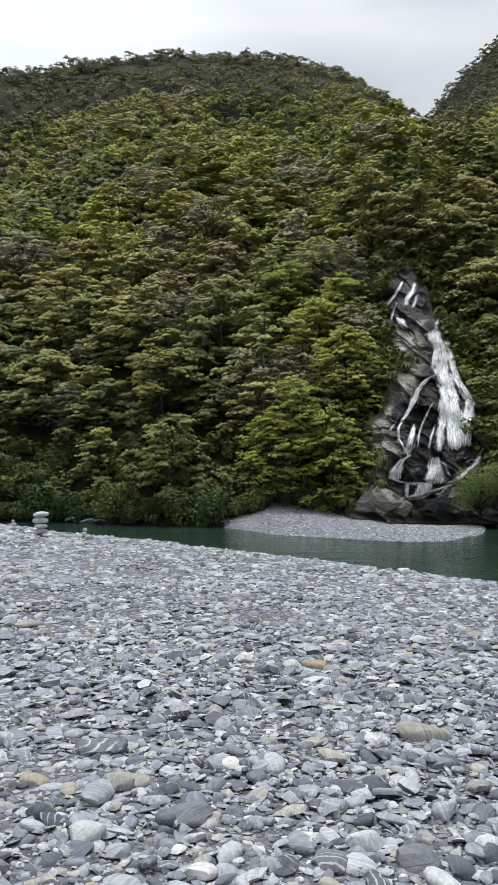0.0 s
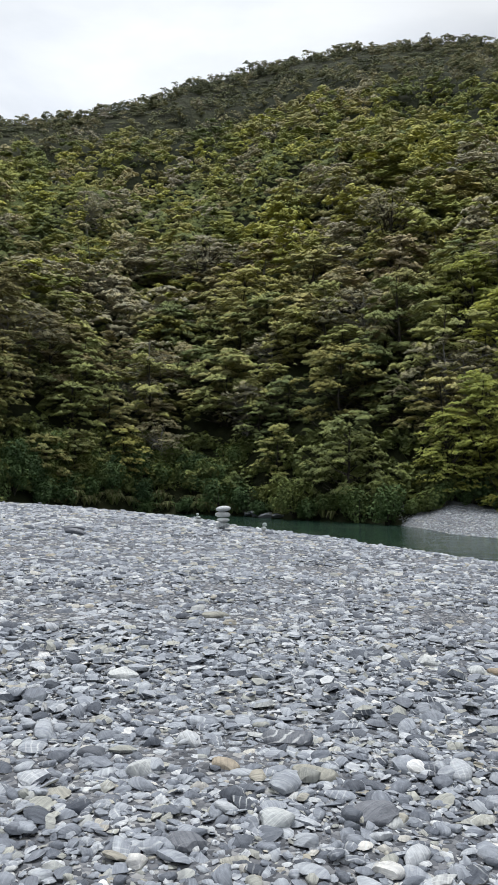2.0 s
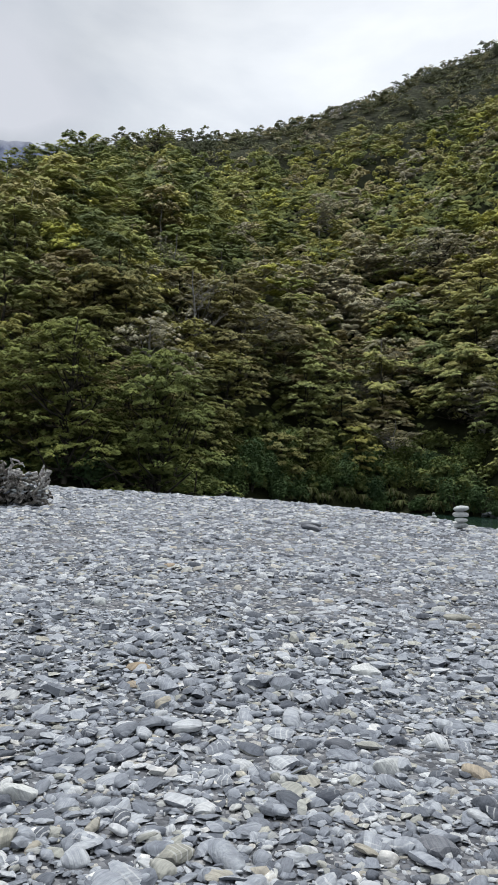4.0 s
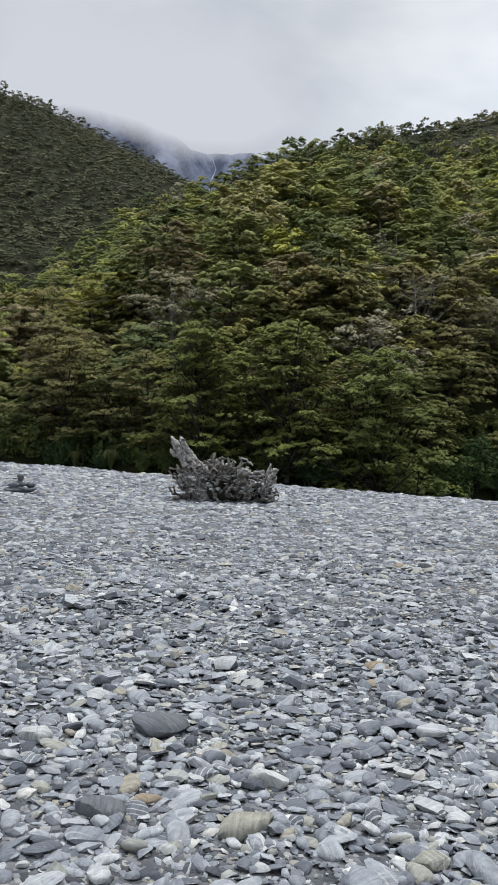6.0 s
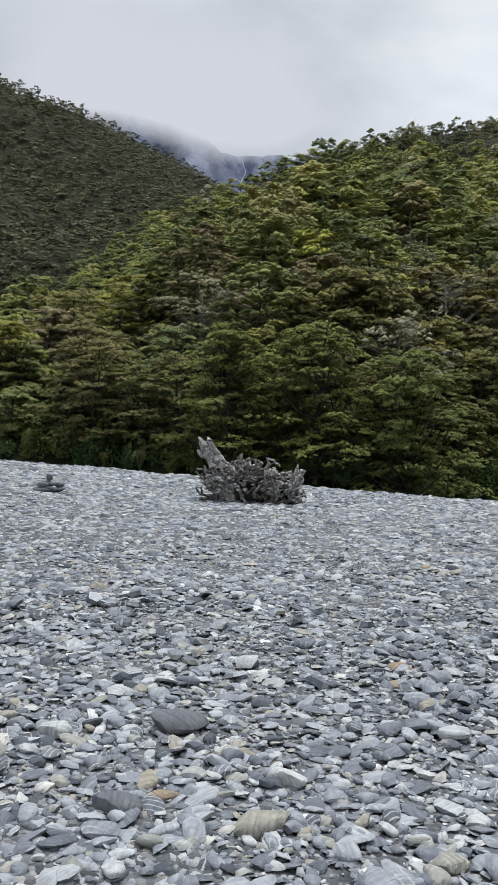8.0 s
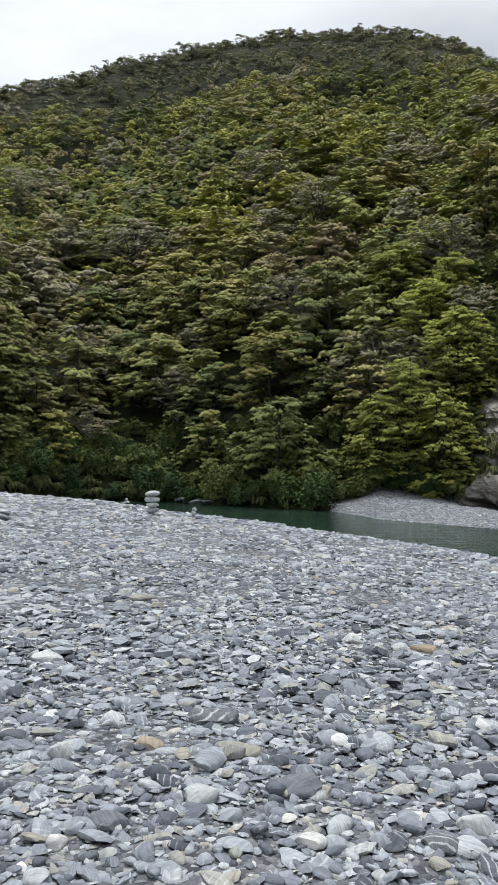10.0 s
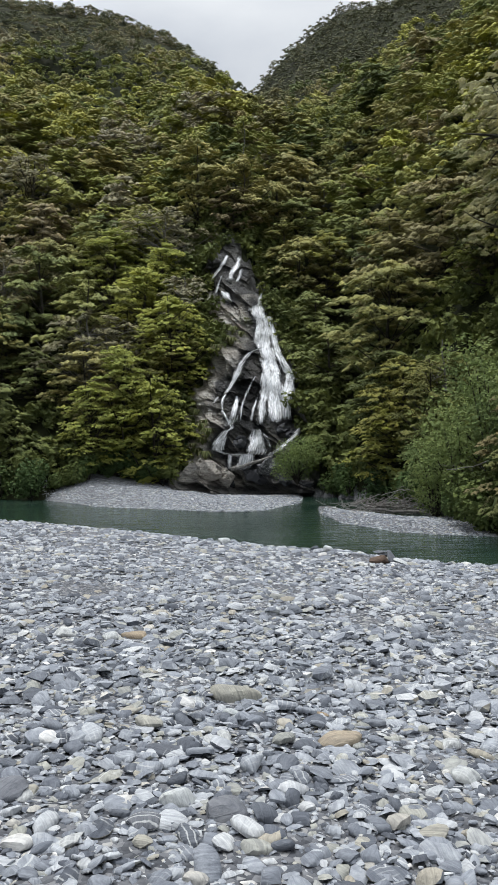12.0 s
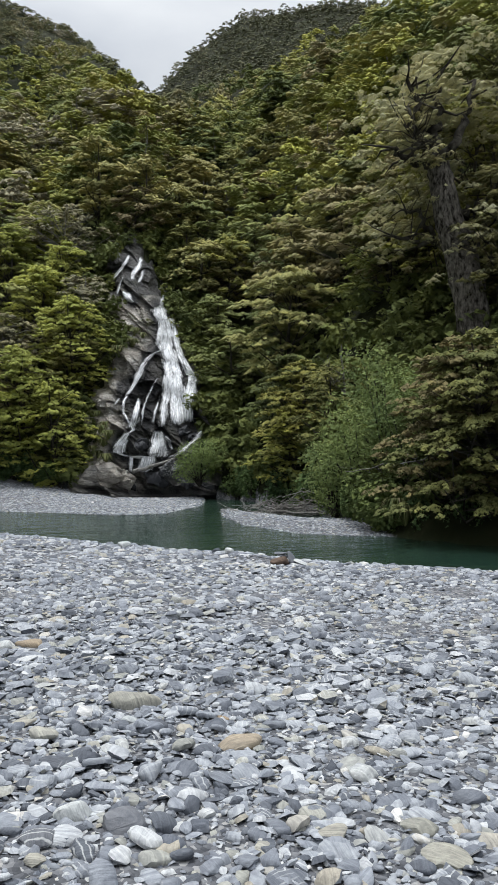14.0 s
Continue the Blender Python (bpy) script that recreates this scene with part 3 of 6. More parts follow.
def glowing_cloud_sheet():
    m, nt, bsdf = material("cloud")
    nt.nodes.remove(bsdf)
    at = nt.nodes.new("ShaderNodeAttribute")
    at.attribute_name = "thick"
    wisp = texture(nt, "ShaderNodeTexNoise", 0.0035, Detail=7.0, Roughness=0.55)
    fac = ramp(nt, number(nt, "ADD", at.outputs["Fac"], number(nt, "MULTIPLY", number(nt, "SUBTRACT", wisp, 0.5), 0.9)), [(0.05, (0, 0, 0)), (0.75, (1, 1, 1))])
    # The sheet glows by itself, standing in for sky-lit cloud and haze.
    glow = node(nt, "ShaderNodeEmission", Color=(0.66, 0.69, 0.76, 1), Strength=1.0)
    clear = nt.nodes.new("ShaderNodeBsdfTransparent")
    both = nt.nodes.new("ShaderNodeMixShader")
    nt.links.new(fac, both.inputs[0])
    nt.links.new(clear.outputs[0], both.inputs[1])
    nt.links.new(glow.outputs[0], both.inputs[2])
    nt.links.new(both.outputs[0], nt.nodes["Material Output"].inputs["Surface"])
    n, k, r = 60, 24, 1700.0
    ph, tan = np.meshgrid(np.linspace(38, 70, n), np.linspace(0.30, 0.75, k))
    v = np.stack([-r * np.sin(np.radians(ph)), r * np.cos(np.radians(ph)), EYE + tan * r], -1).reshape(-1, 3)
    me = mesh_of("glowing_cloud_sheet", v, grid_faces(k, n), [m], True)
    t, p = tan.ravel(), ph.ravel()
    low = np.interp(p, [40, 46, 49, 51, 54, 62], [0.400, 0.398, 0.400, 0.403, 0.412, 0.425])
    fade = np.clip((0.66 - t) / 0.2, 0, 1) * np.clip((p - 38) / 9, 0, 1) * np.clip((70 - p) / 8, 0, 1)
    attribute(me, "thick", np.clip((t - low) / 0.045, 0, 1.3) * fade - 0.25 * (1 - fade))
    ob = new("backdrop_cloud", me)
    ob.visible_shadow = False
    tagged(ob, "low grey cloud and haze over the far mountain, a self-glowing sheet", "cloud", kind="structure")


glowing_cloud_sheet()

# ---- forest ----


def ball(level):
    bm = bmesh.new()
    bmesh.ops.create_icosphere(bm, subdivisions=level, radius=1)
    v = np.array([x.co[:] for x in bm.verts])
    f = np.array([[x.index for x in y.verts] for y in bm.faces])
    bm.free()
    return v, f


BALLS = {n: ball(n) for n in (1, 2, 3)}


def kites(rng, centre, normal, length, wide):
    """Leaf clumps as three-cornered blades: corners, faces and a small map centred on each."""
    n = len(centre)
    a = rng.normal(size=(n, 3))
    a -= normal * (a * normal).sum(1, keepdims=True)
    a /= np.linalg.norm(a, axis=1, keepdims=True) + 1e-9
    b = np.cross(normal, a)
    L = (length * rng.uniform(0.6, 1.4, n))[:, None]
    v = np.stack([centre - a * L * 0.33 + b * L * wide * 0.58, centre - a * L * 0.33 - b * L * wide * 0.58, centre + a * L * 0.67], 1)
    return v.reshape(-1, 3), np.arange(3 * n).reshape(-1, 3), np.tile([[-0.87, -0.5], [0.87, -0.5], [0.0, 1.0]], (n, 1))


def puffs(rng, centre, radius, sides, lean):
    """Small domed clumps of leaves: a raised middle, a ragged rim that hangs a little lower on its outer side."""
    n = len(centre)
    a = (np.arange(sides) * 2 * np.pi / sides)[None] + rng.uniform(0, 6, n)[:, None]
    w = rng.uniform(0.70, 1.30, (n, sides))
    rim = np.stack([np.cos(a) * w, np.sin(a) * w, -0.30 + rng.normal(size=(n, sides)) * 0.16], 2)
    v = np.concatenate([np.zeros((n, 1, 3)), rim], 1)
    v[:, 0, 2] = rng.uniform(0.22, 0.42, n)
    v *= radius[:, None, None]
    v[:, :, 2] -= 0.22 * (v[:, :, :2] * lean[:, None, :]).sum(2)
    v += centre[:, None]
    k = np.arange(sides)
    f = np.stack([0 * k, 1 + k, 1 + (k + 1) % sides], 1)[None] + (np.arange(n) * (1 + sides))[:, None, None]
    b = np.arange(sides) * 2 * np.pi / sides
    m = np.concatenate([[[0.0, 0.0]], np.stack([np.cos(b), np.sin(b)], 1) * 1.25])
    return v.reshape(-1, 3), f.reshape(-1, 3), np.tile(m, (n, 1))


def together(*sets):
    """Several sets of corners, faces and maps as one."""
    at, V, Fc, U = 0, [], [], []
    for v, f, u in sets:
        V.append(v)
        Fc.append(f + at)
        U.append(u)
        at += len(v)
    return np.concatenate(V), np.concatenate(Fc), np.concatenate(U)


def sprays(rng, centres, radius, count, leaf, sides=6, loose=0, flat=0.10):
    """Flat sprays of foliage round the given centres: small clumps side by side, drawn out away from the stem, with loose leaves."""
    k = len(centres)
    lean = centres[:, :2] / (np.linalg.norm(centres[:, :2], axis=1, keepdims=True) + 0.3)

    def spread(many, reach):
        c, sr, ln = np.repeat(centres, many, 0), np.repeat(radius, many), np.repeat(lean, many, 0)
        rho, ang = np.sqrt(rng.uniform(0.0, reach, k * many)), rng.uniform(0, 2 * np.pi, k * many)
        off = np.stack([np.cos(ang), np.sin(ang), np.zeros_like(ang)], 1) * (rho * sr)[:, None]
        along = (off[:, :2] * ln).sum(1)
        off[:, :2] += 0.35 * along[:, None] * ln
        off[:, 2] = (0.10 - 0.22 * rho ** 2) * sr + rng.normal(size=len(rho)) * flat * sr - 0.16 * along
        return c + off, ln
    at, ln = spread(count, 1.0)
    clumps = puffs(rng, at, leaf * rng.uniform(0.65, 1.35, len(at)), sides, ln)
    if not loose:
        return clumps
    at, ln = spread(loose, 1.5)
    nrm = np.array([0, 0, 0.8]) + 0.4 * np.concatenate([ln, np.zeros((len(ln), 1))], 1) + rng.normal(size=(len(at), 3)) * 0.35
    nrm /= np.linalg.norm(nrm, axis=1, keepdims=True)
    return together(clumps, kites(rng, at, nrm, leaf * 0.7, 0.8))


def crown_centres(rng, h, w, n, base, point=0.6):
    """Where the sprays of a crown sit: over a few rounded boughs, low ones wide and high ones narrow. Also the boughs' own middles."""
    many = max(5, n // 7)
    t = (np.arange(many) + rng.uniform(0.1, 0.9, many)) / many
    rad = w / 2 * (1 - t ** 2.4) ** point * (0.7 + 0.3 * np.minimum(1, t * 3)) * rng.uniform(0.45, 0.9, many)
    ang = np.arange(many) * 2.39996 + rng.uniform(-0.6, 0.6, many)
    mid = np.stack([rad * np.cos(ang), rad * np.sin(ang), h * (base + (0.86 - base) * t)], 1)
    size = w * rng.uniform(0.17, 0.27, many) * (1 - 0.25 * t)
    k = np.arange(n) % many
    az, up = rng.uniform(0, 2 * np.pi, n), rng.uniform(-0.25, 1.0, n)
    side = np.sqrt(np.clip(1 - up ** 2, 0, 1)) * rng.uniform(0.7, 1.08, n)
    c = mid[k] + np.stack([side * np.cos(az), side * np.sin(az), 0.62 * up], 1) * size[k][:, None]
    c[:, 2] = np.clip(c[:, 2], 0.25, None)
    return c, np.clip(c[:, 2] / h, 0, 1), mid


def tubes(paths, sides=5):
    """Tapered branches: each path is a list of (point, radius)."""
    V, Fc, at = [], [], 0
    for path in paths:
        pts = np.array([p for p, _ in path], float)
        rad = np.array([q for _, q in path], float)
        d = np.gradient(pts, axis=0)
        d /= np.linalg.norm(d, axis=1, keepdims=True) + 1e-9
        u = np.cross(d, np.array([0.31, 0.87, 0.38]))
        u /= np.linalg.norm(u, axis=1, keepdims=True) + 1e-9
        w = np.cross(d, u)
        a = np.arange(sides) * 2 * np.pi / sides
        ring = pts[:, None] + rad[:, None, None] * (u[:, None] * np.cos(a)[None, :, None] + w[:, None] * np.sin(a)[None, :, None])
        V.append(ring.reshape(-1, 3))
        for i in range(len(pts) - 1):
            for j in range(sides):
                k = (j + 1) % sides
                Fc.append((at + i * sides + j, at + i * sides + k, at + (i + 1) * sides + k, at + (i + 1) * sides + j))
        at += len(pts) * sides
    return np.concatenate(V), np.array(Fc)


def limbs(rng, h, w, centres, thick, twigs=0):
    """A crooked trunk, and a limb from it to the tiers."""
    lean = rng.uniform(-0.08, 0.08, 2) * h
    k = 7
    trunk = [(np.array([lean[0] * (i / k) ** 1.5 + 0.1 * math.sin(i * 1.7), lean[1] * (i / k) ** 1.5 + 0.1 * math.cos(i * 2.1), h * 0.9 * i / k - (0.6 if i == 0 else 0)]), thick * (1 - 0.85 * i / k) + 0.01) for i in range(k + 1)]
    out = [trunk]
    for c in centres:
        f = np.clip((c[2] / h - 0.12 - 0.1 * rng.uniform()) / 0.9, 0.08, 0.95)
        i = f * k
        lo = int(i)
        a = trunk[lo][0] * (1 - (i - lo)) + trunk[min(lo + 1, k)][0] * (i - lo)
        r0 = thick * (1 - 0.85 * f) * 0.5
        m = (a + c) / 2 + np.array([0, 0, -0.06 * h * rng.uniform(0.2, 1)]) + rng.normal(size=3) * 0.05 * w
        out.append([(a, r0), (m, r0 * 0.65), (np.asarray(c), r0 * 0.3)])
        for _ in range(twigs):
            tip = c + rng.normal(size=3) * np.array([0.12, 0.12, 0.08]) * w
            out.append([(m, r0 * 0.4), ((m + tip) / 2 + rng.normal(size=3) * 0.02 * w, r0 * 0.28), (tip, r0 * 0.1)])
    return out


def leaf_mesh(name, leaves, mat):
    """A mesh of foliage with its small maps."""
    v, f, u = leaves
    me = mesh_of(name, v, f, [mat], True)
    uv = me.uv_layers.new(name="UVMap")
    loop = np.empty(len(me.loops), np.int32)
    me.loops.foreach_get("vertex_index", loop)
    uv.data.foreach_set("uv", u[loop].astype(np.float32).ravel())
    return me


def tree(name, label, seed, h, w, n, count, leaf, mat, base=0.2, thick=0.2, bark=BARK, twigs=0, point=0.6, spread=0.15, category="tree"):
    rng = np.random.default_rng(seed)
    c, t, mid = crown_centres(rng, h, w, n, base, point)
    root = new(name)
    tagged(root, label, category, "trees on the slopes")
    part("trunk", mesh_of("trunk", *tubes(limbs(rng, h, w, np.concatenate([mid, c[::5]]), thick, twigs)), [bark], True), root)
    if count:
        v = sprays(rng, c, w * spread * (1 - 0.2 * t) * rng.uniform(0.7, 1.3, n), count, leaf, 4, 3)
        part("crown", leaf_mesh("crown", v, mat), root)
    return root


BEECH_LABEL = "yellow-green beech tree with flat tiers of small leaves"
protos = [tree("beech_tree", BEECH_LABEL, 10 + i, h, w, 88, 9, 0.40, BEECH, base, 0.17, point=pt, spread=0.098)
          for i, (h, w, base, pt) in enumerate([(8.5, 8, 0.03, 0.55), (10, 8.5, 0.05, 0.5), (7.5, 7.5, 0.02, 0.6), (9.5, 9, 0.06, 0.45), (11, 8, 0.03, 0.65), (7, 8, 0.05, 0.45)])]
shady = [tree("beech_tree", "olive-green beech tree with flat tiers of small leaves, darkened for its shaded slope", 20 + i, h, w, 88, 9, 0.38, DEEP, base, 0.17, point=pt, spread=0.095)
         for i, (h, w, base, pt) in enumerate([(9, 8, 0.06, 0.55), (11, 8.5, 0.08, 0.5), (8, 8, 0.05, 0.6), (10, 9, 0.08, 0.45)])]
greys = [tree("grey_beech_tree", "grey-brown beech tree with thin foliage and pale twigs", 30 + i, h, w, 76, 7, 0.32, GREYLEAF, 0.22, 0.2, GREYWOOD, 2, spread=0.10) for i, (h, w) in enumerate([(9, 9), (10, 8), (8, 8)])]


fine_trees = [tree("beech_tree", "olive-green beech tree with fine flat sprays over the water", 40 + i, h, w, 170, 12, 0.25, mat, base, 0.17, point=pt, spread=0.075)
              for i, (h, w, base, pt, mat) in enumerate([(9, 8, 0.05, 0.55, MIDBEECH), (10.5, 8.5, 0.06, 0.5, DEEP), (8.5, 8, 0.05, 0.6, DEEP)])]


# where the bare rock beside the waterfall lies: tangent of the height angle, its two edges in degrees
ROCK_TAN = [-0.06, -0.025, 0.003, 0.02, 0.041, 0.069, 0.097, 0.118, 0.139, 0.167, 0.195, 0.219, 0.254, 0.274, 0.285]
ROCK_A = [-6.6, -6.9, -7.4, -8.4, -8.1, -8.2, -8.9, -9.7, -10.3, -10.5, -9.8, -9.6, -9.9, -11.2, -11.7]
ROCK_B = [-19.3, -18.4, -17.0, -16.9, -16.9, -16.7, -16.8, -16.2, -15.6, -14.9, -14.3, -14.0, -12.8, -12.5, -11.8]


def clear_of_fall(phi, r, z, height, wide):
    """Whether a tree there leaves the rock and the falls in view."""
    if r > 125:
        return True
    half = math.degrees(wide * 0.30 / r)
    for f in (0.1, 0.4, 0.7, 0.95):
        tan = (z + height * f - EYE) / r
        if tan < 0.28 and np.interp(tan, ROCK_TAN, ROCK_B) - half < phi < np.interp(tan, ROCK_TAN, ROCK_A) + half:
            return False
    return True


rng = np.random.default_rng(5)
spots = []
for gx in np.arange(-330, 260, 5.4):
    for gy in np.arange(10, 360, 5.4):
        x, y = gx + rng.uniform(-2.5, 2.5), gy + rng.uniform(-2.5, 2.5)
        r, phi = math.hypot(x, y), math.degrees(math.atan2(-x, y))
        if -42 < phi < 76:
            spots.append((phi, r, x, y))
spots = np.array(spots)
wood = np.interp(spots[:, 0], BANK_PHI, WOOD_R)
ridge = np.interp(spots[:, 0], RIDGE_PHI, RIDGE_R)
keep = (spots[:, 1] > wood + 1.5) & (spots[:, 1] < ridge + 12)
keep &= (spots[:, 1] < 150) | (rng.uniform(size=len(spots)) < np.clip(1.4 - spots[:, 1] / 600, 0.6, 1))
spots, wood = spots[keep], wood[keep]
spots = np.concatenate([spots, land(spots[:, 0], spots[:, 1])[:, None], (spots[:, 1] - wood)[:, None]], 1)
spots = spots[np.argsort(spots[:, 5])]
near, rest = [], []
for s in spots:
    crest = np.interp(s[0], RIDGE_PHI, RIDGE_TAN) + 0.004
    tall = 11.0 if -16.5 < s[0] < -8.5 else 10.0
    if s[1] < np.interp(s[0], RIDGE_PHI, RIDGE_R) - 25 and (s[4] + tall - EYE) / s[1] > crest:
        s[4] = max(s[4] - 6.0, EYE + crest * s[1] - tall)
    if -38.0 < s[0] < -32.5 and s[1] < 52 and (s[4] + 8.5 - EYE) / s[1] > 0.2:
        continue
    if -33.5 < s[0] < -25.0 and s[1] < 49:
        continue
    if clear_of_fall(s[0], s[1], s[4], 8.5, 7):
        (near if len(near) < 200 and s[5] < 45 else rest).append(s)
placed = set()
for i, s in enumerate(near):
    kind = greys[i % 3] if rng.uniform() < 0.11 else protos[int(rng.integers(6))]
    # Darkened trees stand on the outer slopes, in place of their weaker light.
    if kind in protos and rng.uniform() < np.interp(s[0], [-17.5, -15.5, 20, 27], [0.3, 0.0, 0.1, 0.8]):
        kind = shady[int(rng.integers(4))]
    if s[1] < 62 and s[0] < -15 or s[1] < 74 and s[0] > 26:
        kind = fine_trees[int(rng.integers(3))] if s[0] < 26 else fine_trees[1 + int(rng.uniform() < 0.3)]
    size = rng.uniform(0.7, 1.35) * (0.85 if s[5] < 5 else 1.0)
    there = pose(s[2], s[3], s[4] - 0.3, 0, 0, rng.uniform(0, 360)) @ Matrix.Scale(size, 4)
    if kind.name in placed:
        made = copy_thing(kind, pose(0, 0, 0))
        made.matrix_basis = there
    else:
        kind.matrix_basis = there
        placed.add(kind.name)


def forest(name, label, places, variants, n, count, leaf, sizes, seed, trunks=True, sides=6, mat=BEECH_FAR, sink=0.5):
    """Trees past counting, joined: leaves with one hue a tree, and their stems."""
    rng = np.random.default_rng(seed)
    root = tagged(new(name), label, "forest", kind="stuff")
    L, T, W, wat, WF = [], [], [], 0, []
    kinds = []
    for i in range(variants):
        h, w = rng.uniform(6.5, 9.5), rng.uniform(6.5, 8.5)
        c, t, mid = crown_centres(rng, h, w, n, 0.1, rng.uniform(0.45, 0.75))
        v = sprays(rng, c, w * (0.105 if n > 40 else 0.12 if n > 10 else 0.2) * (1 - 0.2 * t) * rng.uniform(0.75, 1.3, n), count, leaf, sides)
        kinds.append((v, tubes(limbs(rng, h, w, mid, 0.14), 3)))
    for x, y, z in places:
        v, (tv, tf) = kinds[int(rng.integers(variants))]
        a, s = rng.uniform(0, 2 * np.pi), rng.uniform(*sizes)
        turn = np.array([[math.cos(a), -math.sin(a), 0], [math.sin(a), math.cos(a), 0], [0, 0, rng.uniform(0.85, 1.15)]]) * s
        at = np.array([x, y, z - sink])
        L.append((v[0] @ turn.T + at, v[1], v[2]))
        # Hue drops on the outer slopes too, painting in their weaker light.
        clump = (0.5 + 0.32 * float(vnoise(x / 22, y / 22, 9))) * np.interp(math.degrees(math.atan2(-x, y)), [-18, -15, 24, 34], [0.8, 1.0, 1.0, 0.36]) * np.interp(math.hypot(x, y), [190, 300], [1.0, 0.6])
        T.append(np.full(len(v[0]), np.clip(clump + rng.normal() * 0.26, 0, 1)))
        if trunks and rng.uniform() < 0.4:
            W.append(tv @ turn.T + at)
            WF.append(tf + wat)
            wat += len(tv)
    me = leaf_mesh("leaves", together(*L), mat)
    attribute(me, "tree", np.concatenate(T))
    part("leaves", me, root)
    if trunks:
        part("stems", mesh_of("stems", np.concatenate(W), np.concatenate(WF), [GREYWOOD]), root)


mid = [s[2:5] for s in rest if s[1] < 150]
high = [s[2:5] for s in rest if 150 <= s[1] < 225]
top = [s[2:5] for s in rest if s[1] >= 225]
for s in rest:
    if s[1] > max(225, np.interp(s[0], RIDGE_PHI, RIDGE_R) - 30):
        x, y = s[2] + rng.uniform(-3.5, 3.5), s[3] + rng.uniform(-3.5, 3.5)
        top.append((x, y, s[4] - land_at(s[2], s[3]) + land_at(x, y)))
forest("forest_lower_slope", "dense yellow-green and grey beech forest on the slope", mid, 10, 58, 7, 0.46, (0.7, 1.45), 21, True, 4)
forest("forest_upper_slope", "dense beech forest on the upper slope", high, 8, 34, 6, 0.52, (0.65, 1.15), 22, False, 3, BEECH_FAR, 1.2)
forest("forest_ridge", "dull olive beech forest up to the ridge", top, 8, 30, 6, 0.50, (0.6, 0.9), 24, False, 3, BEECH_HIGH, 2.4)

def forest_floor():
    """Low ferns and saplings that cover the ground between the stems."""
    rng = np.random.default_rng(31)
    n = 13000
    p, u = rng.uniform(-41, 75, n), np.sqrt(rng.uniform(0, 1, n))
    near, far = np.interp(p, BANK_PHI, WOOD_R) + 2.0, np.minimum(np.interp(p, RIDGE_PHI, RIDGE_R) - 30.0, 190.0)
    r = near + (far - near) * u
    z = land(p, r)
    tan = (z - EYE) / r
    free = (tan > 0.28) | (p > np.interp(tan, ROCK_TAN, ROCK_A) + 0.8) | (p < np.interp(tan, ROCK_TAN, ROCK_B) - 0.8)
    p, r, z = p[free], r[free], z[free]
    at = np.stack([-r * np.sin(np.radians(p)), r * np.cos(np.radians(p)), z + rng.uniform(0.2, 1.1, len(p))], 1)
    back = -at[:, :2] / r[:, None]
    size = rng.uniform(0.6, 1.3, len(p)) * np.interp(r, [60, 190], [0.8, 1.2])
    leaves = puffs(rng, at, size, 4, back * 2.2)
    me = leaf_mesh("foliage", leaves, BEECH_FAR)
    attribute(me, "tree", np.repeat(rng.uniform(0.0, 0.15, len(p)), 5))
    part("foliage", me, tagged(new("forest_floor_growth"), "low ferns and saplings between the beech stems", "undergrowth", kind="stuff"))


forest_floor()
far_spots = []
for a, b, r0, r1, step in ((44, 76, 190, 640, 7.2), (-36, -12, 290, 640, 8.0)):
    for r in np.arange(r0, r1, step):
        for ph in np.arange(a, b, math.degrees(step / r)):
            q, p = r + rng.uniform(-3, 3), ph + rng.uniform(-0.4, 0.4) * math.degrees(step / r)
            if q > np.interp(p, RIDGE_PHI, RIDGE_R) + 30:
                far_spots.append((-q * math.sin(radians(p)), q * math.cos(radians(p)), float(land(p, q))))
forest("forest_far_slope", "dark green forest on the mountainside behind", far_spots, 6, 15, 5, 0.72, (0.8, 1.3), 23, False, 3, BEECH_DIM, 2.6)

# ---- the waterfall ----
# each strand: points down its middle, as degrees aside, tangent of the height angle, degrees across
TOP_FALL = [
    ("upper left", [(-11.43, 0.2547, 0.25), (-10.97, 0.2417, 0.41), (-10.42, 0.2286, 0.37), (-9.87, 0.2177, 0.33)]),
    ("upper right", [(-12.30, 0.2524, 0.25), (-12.13, 0.2415, 0.46), (-11.79, 0.2328, 0.50), (-11.58, 0.2227, 0.58)]),
    ("upper thread", [(-12.46, 0.2378, 0.21), (-12.29, 0.2269, 0.25), (-12.12, 0.2197, 0.21)]),
    ("dark thread", [(-11.00, 0.2285, 0.12), (-10.74, 0.2162, 0.17), (-10.53, 0.2053, 0.17)]),
    ("upper step", [(-10.90, 0.2074, 0.33), (-11.23, 0.2030, 0.58), (-11.44, 0.1986, 0.50), (-11.73, 0.1942, 0.25)]),
    ("spout", [(-13.90, 0.2047, 0.29), (-13.77, 0.1960, 0.33), (-13.64, 0.1866, 0.58)]),
    ("sheet", [(-13.55, 0.1895, 1.00), (-13.59, 0.1815, 1.12), (-13.79, 0.1698, 1.00)]),
]
